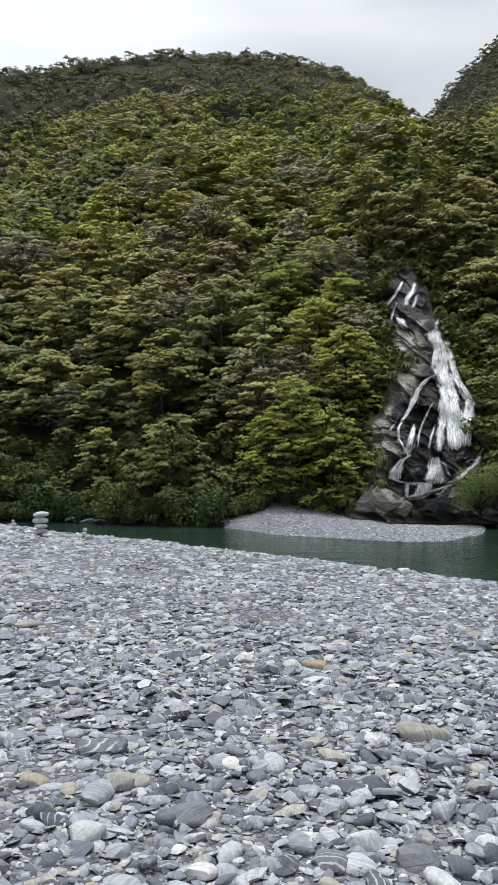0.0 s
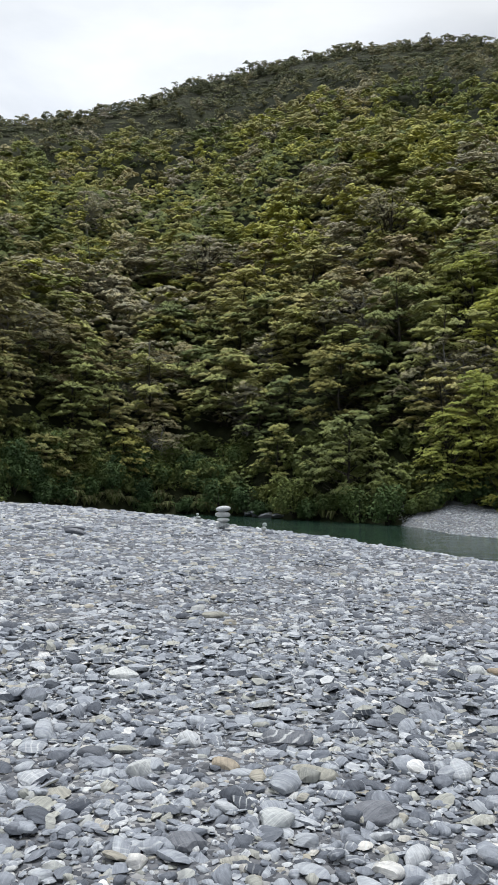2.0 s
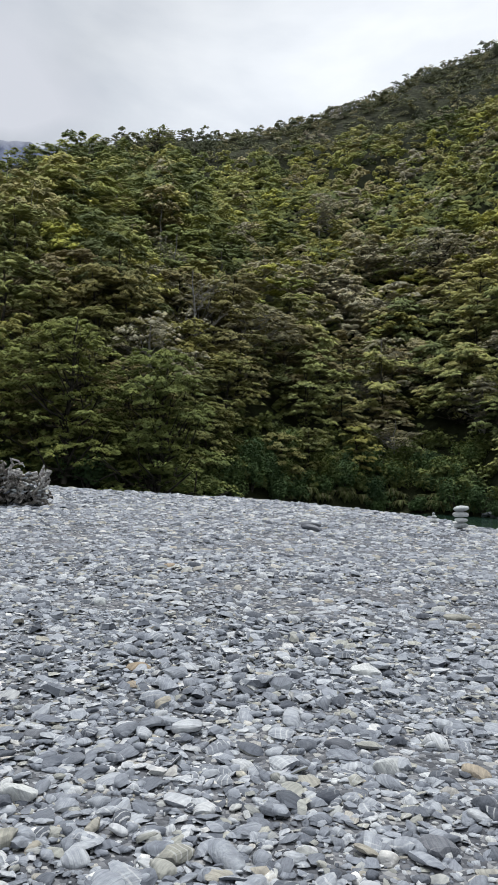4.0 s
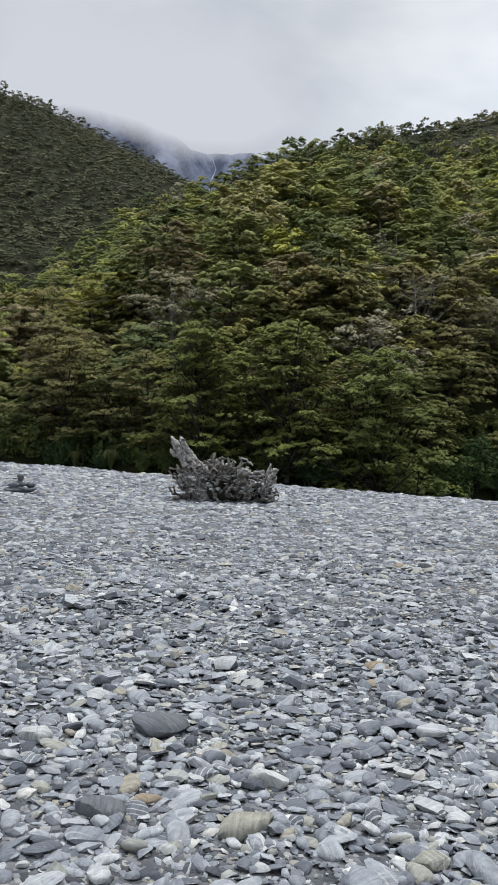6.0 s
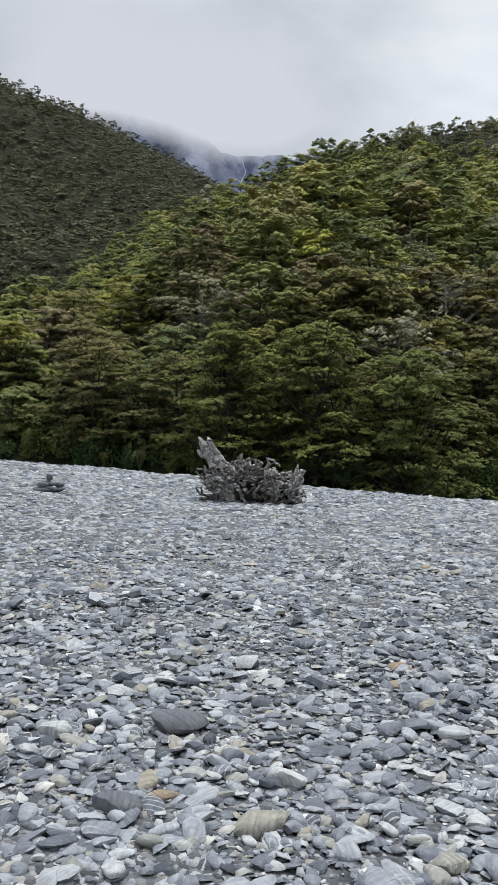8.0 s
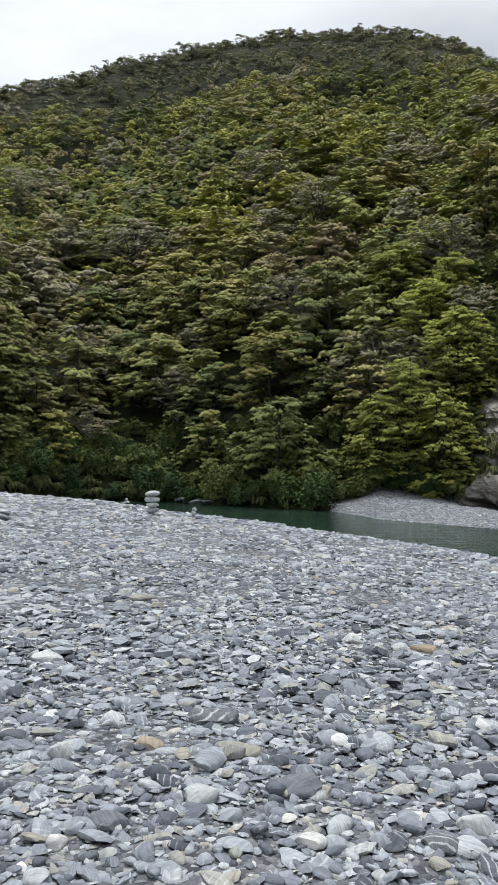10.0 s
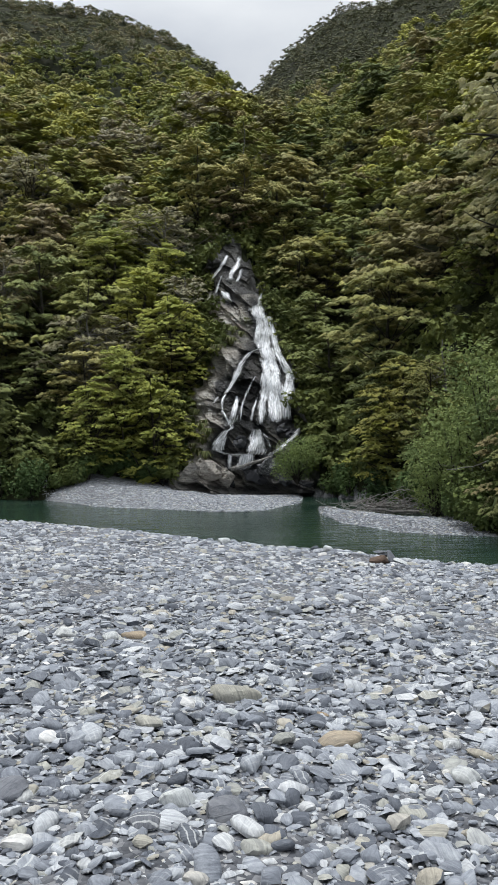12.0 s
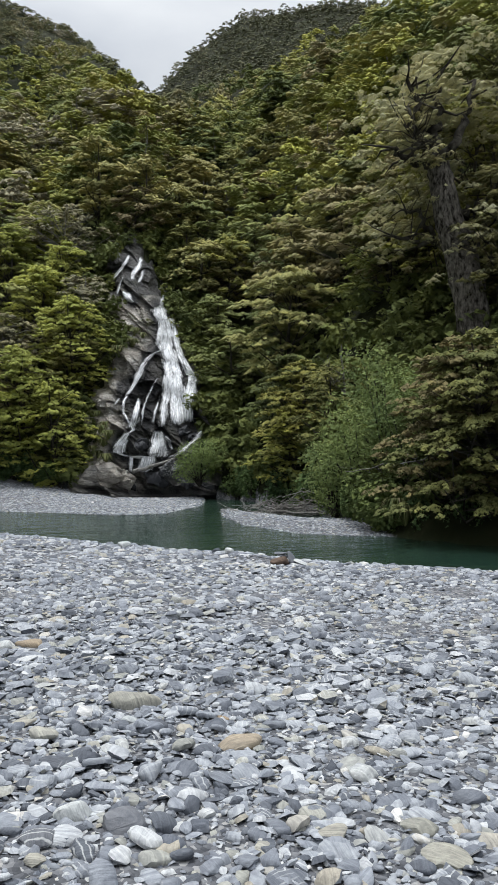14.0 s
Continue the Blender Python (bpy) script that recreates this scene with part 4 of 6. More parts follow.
MAIN_FALL = [
    ("main", [(-13.92, 0.1741, 0.83), (-14.03, 0.1574, 1.24), (-14.06, 0.1428, 1.41), (-14.18, 0.1304, 1.41), (-14.38, 0.1173, 1.33), (-14.58, 0.1027, 1.33), (-14.73, 0.0809, 1.41), (-14.80, 0.0591, 1.33), (-14.82, 0.0388, 1.16)]),
    ("right fan", [(-14.42, 0.1754, 0.37), (-14.70, 0.1572, 0.41), (-14.89, 0.1389, 0.50), (-15.25, 0.1207, 0.62), (-15.70, 0.1060, 0.83), (-15.94, 0.0965, 0.75), (-15.77, 0.0806, 0.91), (-15.63, 0.0625, 1.00), (-15.57, 0.0415, 0.83)]),
    ("left sheet", [(-13.79, 0.1669, 0.33), (-13.61, 0.1524, 0.46), (-13.48, 0.1364, 0.50)]),
    ("inner sheet", [(-14.21, 0.1202, 0.41), (-14.08, 0.0992, 0.62), (-14.02, 0.0738, 0.66), (-13.84, 0.0521, 0.62), (-13.70, 0.0354, 0.54)]),
]
SIDE_FALL = [
    ("left branch", [(-13.81, 0.1349, 0.29), (-13.01, 0.1278, 0.41), (-12.47, 0.1170, 0.50), (-12.08, 0.1032, 0.50), (-11.66, 0.0888, 0.41), (-11.19, 0.0758, 0.37)]),
    ("left trickle", [(-11.19, 0.0765, 0.21), (-10.94, 0.0671, 0.21), (-10.93, 0.0555, 0.21), (-11.26, 0.0439, 0.25), (-11.62, 0.0329, 0.33), (-11.20, 0.0272, 0.37)]),
    ("far trickle", [(-10.65, 0.0730, 0.17), (-10.48, 0.0687, 0.17), (-10.31, 0.0636, 0.17)]),
    ("left fan", [(-12.02, 0.0728, 0.29), (-11.89, 0.0597, 0.58), (-11.67, 0.0452, 0.75), (-11.50, 0.0351, 0.66)]),
    ("thread", [(-13.41, 0.0986, 0.12), (-12.86, 0.0813, 0.21), (-12.39, 0.0596, 0.21), (-12.17, 0.0386, 0.21)]),
    ("second thread", [(-13.56, 0.0753, 0.12), (-13.22, 0.0558, 0.21), (-13.00, 0.0385, 0.21)]),
]
FOOT_FALL = [
    ("lower left", [(-11.25, 0.0294, 0.37), (-10.87, 0.0200, 0.79), (-10.65, 0.0106, 1.04), (-10.57, 0.0020, 1.08)]),
    ("lower middle", [(-13.45, 0.0304, 0.62), (-13.44, 0.0173, 1.20), (-13.35, 0.0050, 1.62), (-13.22, -0.0029, 1.66)]),
    ("middle edge", [(-13.90, 0.0245, 0.25), (-14.23, 0.0157, 0.33), (-14.43, 0.0063, 0.25)]),
    ("shelf", [(-10.32, 0.0042, 0.17), (-11.23, -0.0011, 0.21), (-12.18, -0.0027, 0.25), (-13.10, -0.0007, 0.21)]),
    ("foot", [(-11.43, -0.0011, 0.41), (-11.43, -0.0112, 0.41), (-11.46, -0.0214, 0.41)]),
    ("right foot", [(-12.72, -0.0014, 1.24), (-12.59, -0.0115, 1.41), (-12.29, -0.0216, 1.00)]),
    ("right spill", [(-16.68, 0.0297, 0.46), (-15.93, 0.0168, 0.33), (-15.17, 0.0061, 0.33), (-14.13, -0.0053, 0.21)]),
]
STRANDS = TOP_FALL + MAIN_FALL + SIDE_FALL + FOOT_FALL
TAN_TABLE = np.linspace(-0.075, 0.34, 84)
FACE_R = np.array([[max(72.5, meets(p, t, 40, 200)) for p in np.arange(-20, -5.9, 1.0)] for t in TAN_TABLE])


def blocks(u, v, seed):
    """Broken rock: flat tilted blocks, each with its own height, that step down to one another."""
    near = np.full(u.shape, 1e9)
    value = np.zeros(u.shape)
    for i in (-1, 0, 1):
        for j in (-1, 0, 1):
            cu, cv = np.floor(u) + i, np.floor(v) + j
            h = [np.sin(cu * (127.1 + 31 * k) + cv * (311.7 - 47 * k) + seed) * 43758.5453 for k in range(5)]
            h = [q - np.floor(q) for q in h]
            du, dv = u - cu - h[0], v - cv - h[1]
            d = 0.75 * np.maximum(np.abs(du), np.abs(dv)) + 0.25 * np.hypot(du, dv)
            value = np.where(d < near, h[2] + (h[3] - 0.5) * du * 1.0 - (0.25 + 0.6 * h[4]) * dv, value)
            near = np.minimum(near, d)
    return value


def face_r(phi, tan):
    """The distance of the cliff in a direction, with its ledges and blocks."""
    phi, tan = np.broadcast_arrays(np.asarray(phi, float), np.asarray(tan, float))
    u, v = np.clip(phi + 20, 0, 13.99), np.clip((tan + 0.075) / 0.005, 0, 82.99)
    i, j = v.astype(int), u.astype(int)
    a, b = v - i, u - j
    base = (FACE_R[i, j] * (1 - b) + FACE_R[i, j + 1] * b) * (1 - a) + (FACE_R[i + 1, j] * (1 - b) + FACE_R[i + 1, j + 1] * b) * a
    inside = np.minimum(np.interp(tan, ROCK_TAN, ROCK_A) - phi, phi - np.interp(tan, ROCK_TAN, ROCK_B))
    inside = inside + 0.8 * vnoise(phi * 0.9, tan * 28, 41) + 0.45 * vnoise(phi * 2.6, tan * 80, 42) - 0.15
    out = np.clip(inside / 0.9, -2.2, 1.0)
    x, y = phi * 1.3, tan * 75
    c, s = math.cos(0.6), math.sin(0.6)
    u, v = (x * c + y * s) / 1.7, (y * c - x * s)
    calm = 1 - 0.6 * np.clip(1 - np.abs(phi - np.interp(tan, [-0.03, 0.0, 0.05, 0.1, 0.2, 0.26], [-12.3, -12.6, -13.4, -14.2, -13.6, -11.2])) / 2.4, 0, 1)
    wavy = 0.35 * vnoise(u * 0.8, v * 0.8, 35)
    rough = 1.7 * blocks(u / 3.6 + wavy, v / 2.6 + wavy, 31) * calm + 0.75 * blocks(u / 1.5 + wavy, v / 0.9 + wavy, 32) + 0.2 * blocks(u / 0.6, v / 0.35, 33) + 0.6 * calm * vnoise(u / 4, v / 1.3, 36) + 0.12 * np.abs(vnoise(x * 4, y * 4, 14))
    return base - 1.7 * out - rough * np.clip(out + 0.6, 0.1, 1)


def direction(phi, tan, r):
    return np.stack([-r * np.sin(np.radians(phi)), r * np.cos(np.radians(phi)), EYE + tan * r], -1)


ph, tn = np.meshgrid(np.linspace(-19.4, -6.0, 190), np.linspace(-0.052, 0.30, 290))
cv = direction(ph, tn, face_r(ph, tn)).reshape(-1, 3)
cliff = new("cliff", mesh_of("cliff", cv, grid_faces(290, 190), [ROCK], False))
tagged(cliff, "dark wet schist cliff with dry brown ledges beside the falls", "cliff", kind="structure")
wet = np.zeros(ph.size)
for _, line in STRANDS:
    for (p0, t0, w0), (p1, t1, w1) in zip(line, line[1:]):
        for f in np.linspace(0, 1, 6):
            d = np.hypot(ph.ravel() - p0 - (p1 - p0) * f, (tn.ravel() - t0 - (t1 - t0) * f) * 57) - (w0 + (w1 - w0) * f) / 2
            wet = np.maximum(wet, np.clip(1.1 - d / 0.55, 0, 1))
wet *= np.clip(1 + vnoise(ph.ravel() * 2, tn.ravel() * 90, 16) * 0.5, 0, 1)
# Edge of the soaked rock; its top entry also paints in the gully's shade.
wet_shade_edge = np.interp(tn, [-0.046, -0.008, 0.006, 0.041, 0.062, 0.09, 0.111, 0.139, 0.153, 0.202, 0.214], [-11.8, -11.7, -10.3, -11.1, -10.3, -10.3, -11.7, -12.2, -13.2, -13.1, -9.4])
wet_shade_edge = wet_shade_edge + 0.6 * vnoise(ph * 1.3, tn * 70, 18)
wet = np.maximum(wet, np.clip((wet_shade_edge - ph) / 0.5, 0, 1).ravel() * (0.88 + 0.12 * vnoise(ph.ravel() * 1.5, tn.ravel() * 60, 19)))
wet = np.maximum(wet, np.clip((-0.036 - tn.ravel()) / 0.01, 0, 0.8))
attribute(cliff.data, "wet", wet)
attribute(cliff.data, "moss", np.clip(vnoise(ph.ravel() * 1.1, tn.ravel() * 50, 17) * 1.6 - 0.4, 0, 1) * (1 - 0.8 * wet))


def curve(u, y):
    """A smooth line through evenly spaced values."""
    y = np.concatenate([[2 * y[0] - y[1]], y, [2 * y[-1] - y[-2]]])
    i = np.clip(u.astype(int), 0, len(y) - 4)
    f = u - i
    a, b, c, d = y[i], y[i + 1], y[i + 2], y[i + 3]
    return b + 0.5 * f * (c - a + f * (2 * a - 5 * b + 4 * c - d + f * (3 * (b - c) + d - a)))


def strand(line, seed, thick=1.0, lift=0.0, swell=1.0):
    """One sheet of falling water: bulged, torn at its edges, close to the rock."""
    line = np.array(line)
    n, k = 12 * (len(line) - 1) + 1, 11
    u = np.linspace(0, len(line) - 1, n)
    p, t, w = (curve(u, line[:, i]) for i in range(3))
    w = (w * swell + 0.06) * (1 + 0.10 * vnoise(u * 2.3, u * 0 + seed, 20))
    p = p + 0.03 * w * vnoise(u * 1.6, u * 0 + seed, 22)
    dp, dt = np.gradient(p), np.gradient(t) * 57
    size = np.hypot(dp, dt)
    sx, st = -dt / size, dp / size
    if np.ptp(line[:, 0]) < np.ptp(line[:, 1]) * 57:
        sx, st = np.ones(n), np.zeros(n)
    s = np.linspace(-0.5, 0.5, k)
    P = p[:, None] + sx[:, None] * s * w[:, None]
    T = t[:, None] + st[:, None] * s * w[:, None] / 57
    r = face_r(P, T)
    r = np.min([np.roll(np.pad(r, ((4, 4), (1, 1)), "edge"), (i, j), (0, 1))[4:-4, 1:-1] for i in range(-4, 5, 2) for j in (-1, 0, 1)], 0)
    smooth_r = np.stack([np.convolve(np.pad(col, 5, "edge"), np.ones(11) / 11, "valid") for col in r.T], 1)
    smooth_r = np.stack([np.convolve(np.pad(row, 2, "edge"), np.ones(5) / 5, "valid") for row in smooth_r], 0)
    r = smooth_r - 0.2 - lift - 0.22 * np.sqrt(np.clip(1 - (2 * s) ** 2, 0, 1)) - 0.08 * np.abs(vnoise(P * 5, T * 60, seed + 3))
    v = direction(P, T, r).reshape(-1, 3)
    me = mesh_of("water", v, grid_faces(n, k), [FALL], True)
    body = np.clip(1.1 - np.abs(2 * s) ** 1.7 * 1.2, 0, 1)[None, :] * np.clip(np.minimum(np.arange(n) / 4 + 0.5, (n - 1 - np.arange(n)) / 5 + 0.35), 0.0, 1)[:, None]
    attribute(me, "body", thick * body.ravel())
    uv = me.uv_layers.new(name="UVMap")
    far = np.cumsum(np.concatenate([[0], np.linalg.norm(np.diff(v.reshape(n, k, 3)[:, k // 2], axis=0), axis=1)]))
    grid = np.stack([s[None, :] * (0.25 * w + 0.75 * w.mean())[:, None] * 1.25 + seed * 3.7, np.repeat(far[:, None], k, 1)], -1).reshape(-1, 2)
    loop = np.empty(len(me.loops), np.int32)
    me.loops.foreach_get("vertex_index", loop)
    uv.data.foreach_set("uv", grid[loop].astype(np.float32).ravel())
    return me


falls = tagged(new("waterfall"), "white waterfall fanning in several strands over dark rock", "waterfall")
for i, (word, line) in enumerate(STRANDS):
    part("water_strand", strand(line, i + 1, 0.7 if word in ("shelf", "right spill") else 0.8 if max(w for _, _, w in line) < 0.5 else 1.0, 0.0, 1.1), falls)
    if max(w for _, _, w in line) > 0.8:
        for side in (-0.25, 0.22):
            part("water_strand", strand([(p + side * w, t, w) for p, t, w in line], i + 61 + int(side > 0), 0.75, 0.08, 0.45), falls)

# ---- stones ----


def cobble(seed, level, flat, cuts=9):
    """A river stone one metre long: cut by planes, worn round."""
    rng = np.random.default_rng(seed)
    v, f = BALLS[level]
    v = v.copy()
    for _ in range(cuts):
        n = rng.normal(size=3) * np.array([1, 1, 1.4])
        n /= np.linalg.norm(n)
        over = np.clip(v @ n - rng.uniform(0.5, 0.93), 0, None)
        v -= over[:, None] * n * rng.uniform(0.8, 0.97)
    if level > 1:
        v *= 1 + 0.05 * vnoise(v[:, :1] * 2.3 + seed, v[:, 1:2] * 2.3 + v[:, 2:] * 1.7, seed)
    v *= np.array([1, rng.uniform(0.6, 0.85), flat]) / 2
    return v, f


rng = np.random.default_rng(8)
FLATS = [0.16, 0.21, 0.27, 0.34, 0.44, 0.23]
FINE = [cobble(100 + i, 2, FLATS[i % 6]) for i in range(24)]
COARSE = [cobble(200 + i, 1, FLATS[i % 6] * 1.15, 4) for i in range(24)]


def bedded(shape):
    """The stone without its buried underside."""
    v, f = shape
    f = f[v[f][:, :, 2].mean(1) > v[:, 2].min() * 0.55]
    used = np.unique(f)
    back = np.full(len(v), -1)
    back[used] = np.arange(len(used))
    return v[used], back[f]


FINE_BED, COARSE_BED = [bedded(s) for s in FINE], [bedded(s) for s in COARSE]


def slab_stone(seed, sides, flat):
    """A flat schist cobble one metre long: an uneven top over sloping sides; its underside lies buried."""
    rng = np.random.default_rng(seed)
    a = (np.arange(sides) + rng.uniform(-0.3, 0.3, sides)) * 2 * np.pi / sides
    wide = rng.uniform(0.55, 0.85)
    rim = np.stack([np.cos(a) * 0.5, np.sin(a) * 0.5 * wide, np.full(sides, -flat * 0.5)], 1)
    top = rim * np.array([1, 1, 0]) * rng.uniform(0.62, 0.84, (sides, 1))
    top[:, 2] = flat * 0.5 + rng.uniform(-0.5, 0.5) * flat * top[:, 0] + rng.uniform(-0.6, 0.6) * flat * top[:, 1] + rng.normal(size=sides) * flat * 0.1
    f = [(sides, sides + i, sides + i + 1) for i in range(1, sides - 1)]
    for i in range(sides):
        j = (i + 1) % sides
        f += [(i, j, sides + j), (i, sides + j, sides + i)]
    return np.concatenate([rim, top]), np.array(f)


SLABS = [slab_stone(250 + i, 5 + i % 2, min(0.20, FLATS[i % 6] * 0.62)) for i in range(24)]
GRIT = [slab_stone(310 + i, 4, min(0.18, FLATS[i % 6] * 0.58)) for i in range(24)]


def turned(n, most, rng):
    """Rotations: any heading, a tilt up to most degrees."""
    a, b, c = rng.uniform(0, 2 * np.pi, n), rng.normal(size=n) * radians(most), rng.normal(size=n) * radians(most)
    z = np.zeros(n)
    rz = np.array([[np.cos(a), -np.sin(a), z], [np.sin(a), np.cos(a), z], [z, z, z + 1]])
    rx = np.array([[z + 1, z, z], [z, np.cos(b), -np.sin(b)], [z, np.sin(b), np.cos(b)]])
    ry = np.array([[np.cos(c), z, np.sin(c)], [z, z + 1, z], [-np.sin(c), z, np.cos(c)]])
    return np.einsum("ijn,jkn,kln->nil", rx, ry, rz)


def scatter(r0, r1, cover, median, rng, first=-41.0, last=72.0, limit=True):
    """Stones over a sector of the bar: x, y, size."""
    area = 0.5 * radians(last - first) * (r1 * r1 - r0 * r0)
    n = int(cover * area / (0.62 * (median * 1.22) ** 2))
    r, p = np.sqrt(rng.uniform(r0 * r0, r1 * r1, n)), rng.uniform(first, last, n)
    s = np.clip(median * np.exp(rng.normal(size=n) * 0.52), median * 0.42, median * 3.2)
    if limit:
        ok = r < np.interp(p, CREST_PHI, CREST_R) + 2.5
        r, p, s = r[ok], p[ok], s[ok]
    return np.stack([p, r, s], 1)


def lay(places, shapes, tilt, rng, name, mat, parent, smooth, label, keen=False, proud=1.0):
    """Many stones in one mesh."""
    n = len(places)
    p, r, s = places.T
    x, y = -r * np.sin(np.radians(p)), r * np.cos(np.radians(p))
    z = land(p, r)
    kind, rot = rng.integers(len(shapes), size=n), turned(n, tilt, rng)
    V, Fc, at = [], [], 0
    for k, (v, f) in enumerate(shapes):
        m = np.nonzero(kind == k)[0]
        if not len(m):
            continue
        thick = np.ptp(v[:, 2])
        w = np.einsum("nij,vj->nvi", rot[m], v) * s[m, None, None]
        w += np.stack([x[m], y[m], z[m] + s[m] * thick * (rng.uniform(0.1, 0.6, len(m)) if smooth and shapes is FINE_BED else rng.uniform(0.3, 1.0, len(m)) * proud)], 1)[:, None]
        V.append(w.reshape(-1, 3))
        Fc.append((f[None] + (np.arange(len(m)) * len(v))[:, None, None] + at).reshape(-1, 3))
        at += len(m) * len(v)
    me = mesh_of(name, np.concatenate(V), np.concatenate(Fc), [mat], smooth)
    if shapes is FINE_BED or keen:
        me.set_sharp_from_angle(angle=radians(44))
    ob = part(name, me, parent, label)
    return tagged(ob, kind="stuff")


near_stones = scatter(2.8, 5.2, 1.5, 0.066, rng)
near_stones = near_stones[np.argsort(near_stones[:, 1])]
seen_first = near_stones[near_stones[:, 1] > 3.2][:300]
near_stones = np.concatenate([near_stones[near_stones[:, 1] <= 3.2], near_stones[near_stones[:, 1] > 3.2][300:]])
lay(near_stones, FINE_BED, 12, rng, "cobbles", STONES, ground, True, "grey schist cobbles and pebbles, some white-veined")
lay(scatter(2.8, 5.0, 0.7, 0.04, rng), GRIT, 14, rng, "pebbles", STONES, ground, True, "small grey pebbles between the cobbles")
lay(scatter(5.0, 8.0, 0.7, 0.055, rng), GRIT, 12, rng, "pebbles", STONES, ground, True, "small grey pebbles between the cobbles")
lay(scatter(5.2, 8.0, 1.35, 0.066, rng), COARSE_BED + SLABS[:14], 11, rng, "cobbles", STONES, ground, True, "grey schist cobbles covering the river bar", True)
for r0, r1, cover, median in ((8, 13, 1.1, 0.066),):
    lay(scatter(r0, r1, cover, median, rng), GRIT[:12] + SLABS[:12], 9, rng, "cobbles", STONES, ground, True, "grey schist cobbles covering the river bar")
for r0, r1, cover, median in ((13, 20, 1.0, 0.085), (20, 32, 1.1, 0.112), (32, 54, 1.1, 0.16)):
    lay(scatter(r0, r1, cover, median, rng), GRIT, 7, rng, "cobbles", STONES, ground, True, "grey schist cobbles towards the crest of the bar", False, 0.55)


lay(scatter(2.8, 9.0, 1.0, 0.15, rng, 72.0, 319.0, False), GRIT, 9, rng, "cobbles", STONES, ground, True, "grey schist cobbles covering the river bar")
lay(scatter(0.3, 2.8, 1.2, 0.085, rng, -180.0, 180.0, False), GRIT, 10, rng, "cobbles", STONES, ground, True, "grey schist cobbles covering the river bar")

for first, last, r0, r1, cover, median in ((-17, 2.0, 52, 76, 0.95, 0.10), (-30, -17, 37, 52, 0.9, 0.09)):
    some = scatter(r0, r1, cover, median, rng, first, last, False)
    some = some[land(some[:, 0], some[:, 1]) > WATER - 0.02]
    some = some[some[:, 1] < np.interp(some[:, 0], BANK_PHI, WOOD_R) + 1]
    lay(some, GRIT, 6, rng, "cobbles", STONES, ground, True, "grey gravel of the small beach across the river")


def direct(phi, tan):
    """Where the bar is met in a direction."""
    r = meets(phi, tan, 2.0, 60)
    return r, way(phi, r)


fine_meshes = [mesh_of("stone", v, f, [STONE], True) for v, f in FINE]
for me in fine_meshes:
    me.set_sharp_from_angle(angle=radians(48))
rot = turned(len(seen_first), 12, rng)
for i, (p, r, s) in enumerate(seen_first):
    me = fine_meshes[int(rng.integers(24))]
    x, y, _ = way(p, r)
    ob = new("stone", me)
    ob.parent = ground
    ob.matrix_basis = Matrix.Translation((x, y, float(land(p, r)) + s * 0.08)) @ Matrix(rot[i].tolist()).to_4x4() @ Matrix.Scale(s, 4)


def boulder(name, label, seed, phi, tan, wide, mat, flat=0.45, sink=0.3, tilt=8, group="single stones on the bar", category="stone", r=None, cuts=9, broken=0.0):
    """A stone by itself, wide degrees across."""
    rng = np.random.default_rng(seed)
    r = r or direct(phi, tan)[0]
    x, y, _ = way(phi, r)
    size = 1.12 * r * math.hypot(1, tan) * radians(wide)
    v, f = cobble(seed, 3, flat, cuts)
    if broken:
        v = v * (1 - broken * np.abs(vnoise(v[:, :1] * 5 + seed, v[:, 1:2] * 5 + v[:, 2:] * 4, seed)) - 0.4 * broken * np.abs(vnoise(v[:, :1] * 13, v[:, 1:2] * 13 + v[:, 2:] * 11, seed)))
    v = v * size
    z = land_at(x, y) + (0.5 - sink) * np.ptp(v[:, 2])
    me = mesh_of(name, v, f, [mat], True)
    me.set_sharp_from_angle(angle=radians(30))
    ob = new(name, me)
    ob.matrix_basis = pose(x, y, z, rng.uniform(-tilt, tilt), rng.uniform(-tilt, tilt), math.degrees(math.atan2(y, x)) - 90 + rng.uniform(-35, 35))
    return tagged(ob, label, category, group)


PALE_AT = [(11.47, -0.4280, 2.70), (-8.15, -0.4473, 2.41), (47.28, -0.3906, 2.57), (20.71, -0.3643, 2.28), (-28.85, -0.4082, 2.08), (0.17, -0.2274, 1.74),
           (-3.10, -0.2347, 1.41), (22.22, -0.2463, 2.08), (63.07, -0.3251, 2.08), (-12.00, -0.3390, 1.49), (41.05, -0.1649, 1.41), (-14.75, -0.2059, 1.25)]
SLATE_AT = [(4.12, -0.4176, 3.65), (10.49, -0.3287, 3.24), (-13.54, -0.3447, 1.91), (54.73, -0.3252, 4.07), (59.38, -0.4171, 3.32), (45.75, -0.3185, 1.66), (17.81, -0.4551, 2.66),
            (-6.96, -0.3813, 2.49), (-5.73, -0.4745, 2.57), (25.44, -0.0686, 1.49), (-20.89, -0.1858, 1.41), (24.34, -0.3402, 2.08), (-11.93, -0.4645, 3.32)]
CREAM_AT = [(-12.15, -0.3129, 3.53), (8.52, -0.3688, 2.91), (49.17, -0.4421, 4.32), (36.79, -0.4737, 2.91), (-32.84, -0.4670, 2.32), (-34.75, -0.5012, 2.99), (15.50, -0.1735, 1.91), (51.22, -0.2740, 1.33)]
RUST_AT = [(-4.81, -0.2338, 2.16), (-19.85, -0.3695, 2.82), (38.49, -0.2443, 1.83), (38.87, -0.2656, 1.41), (-18.42, -0.3370, 1.08), (15.02, -0.3594, 1.99), (55.89, -0.4060, 1.91), (36.07, -0.1168, 1.00)]
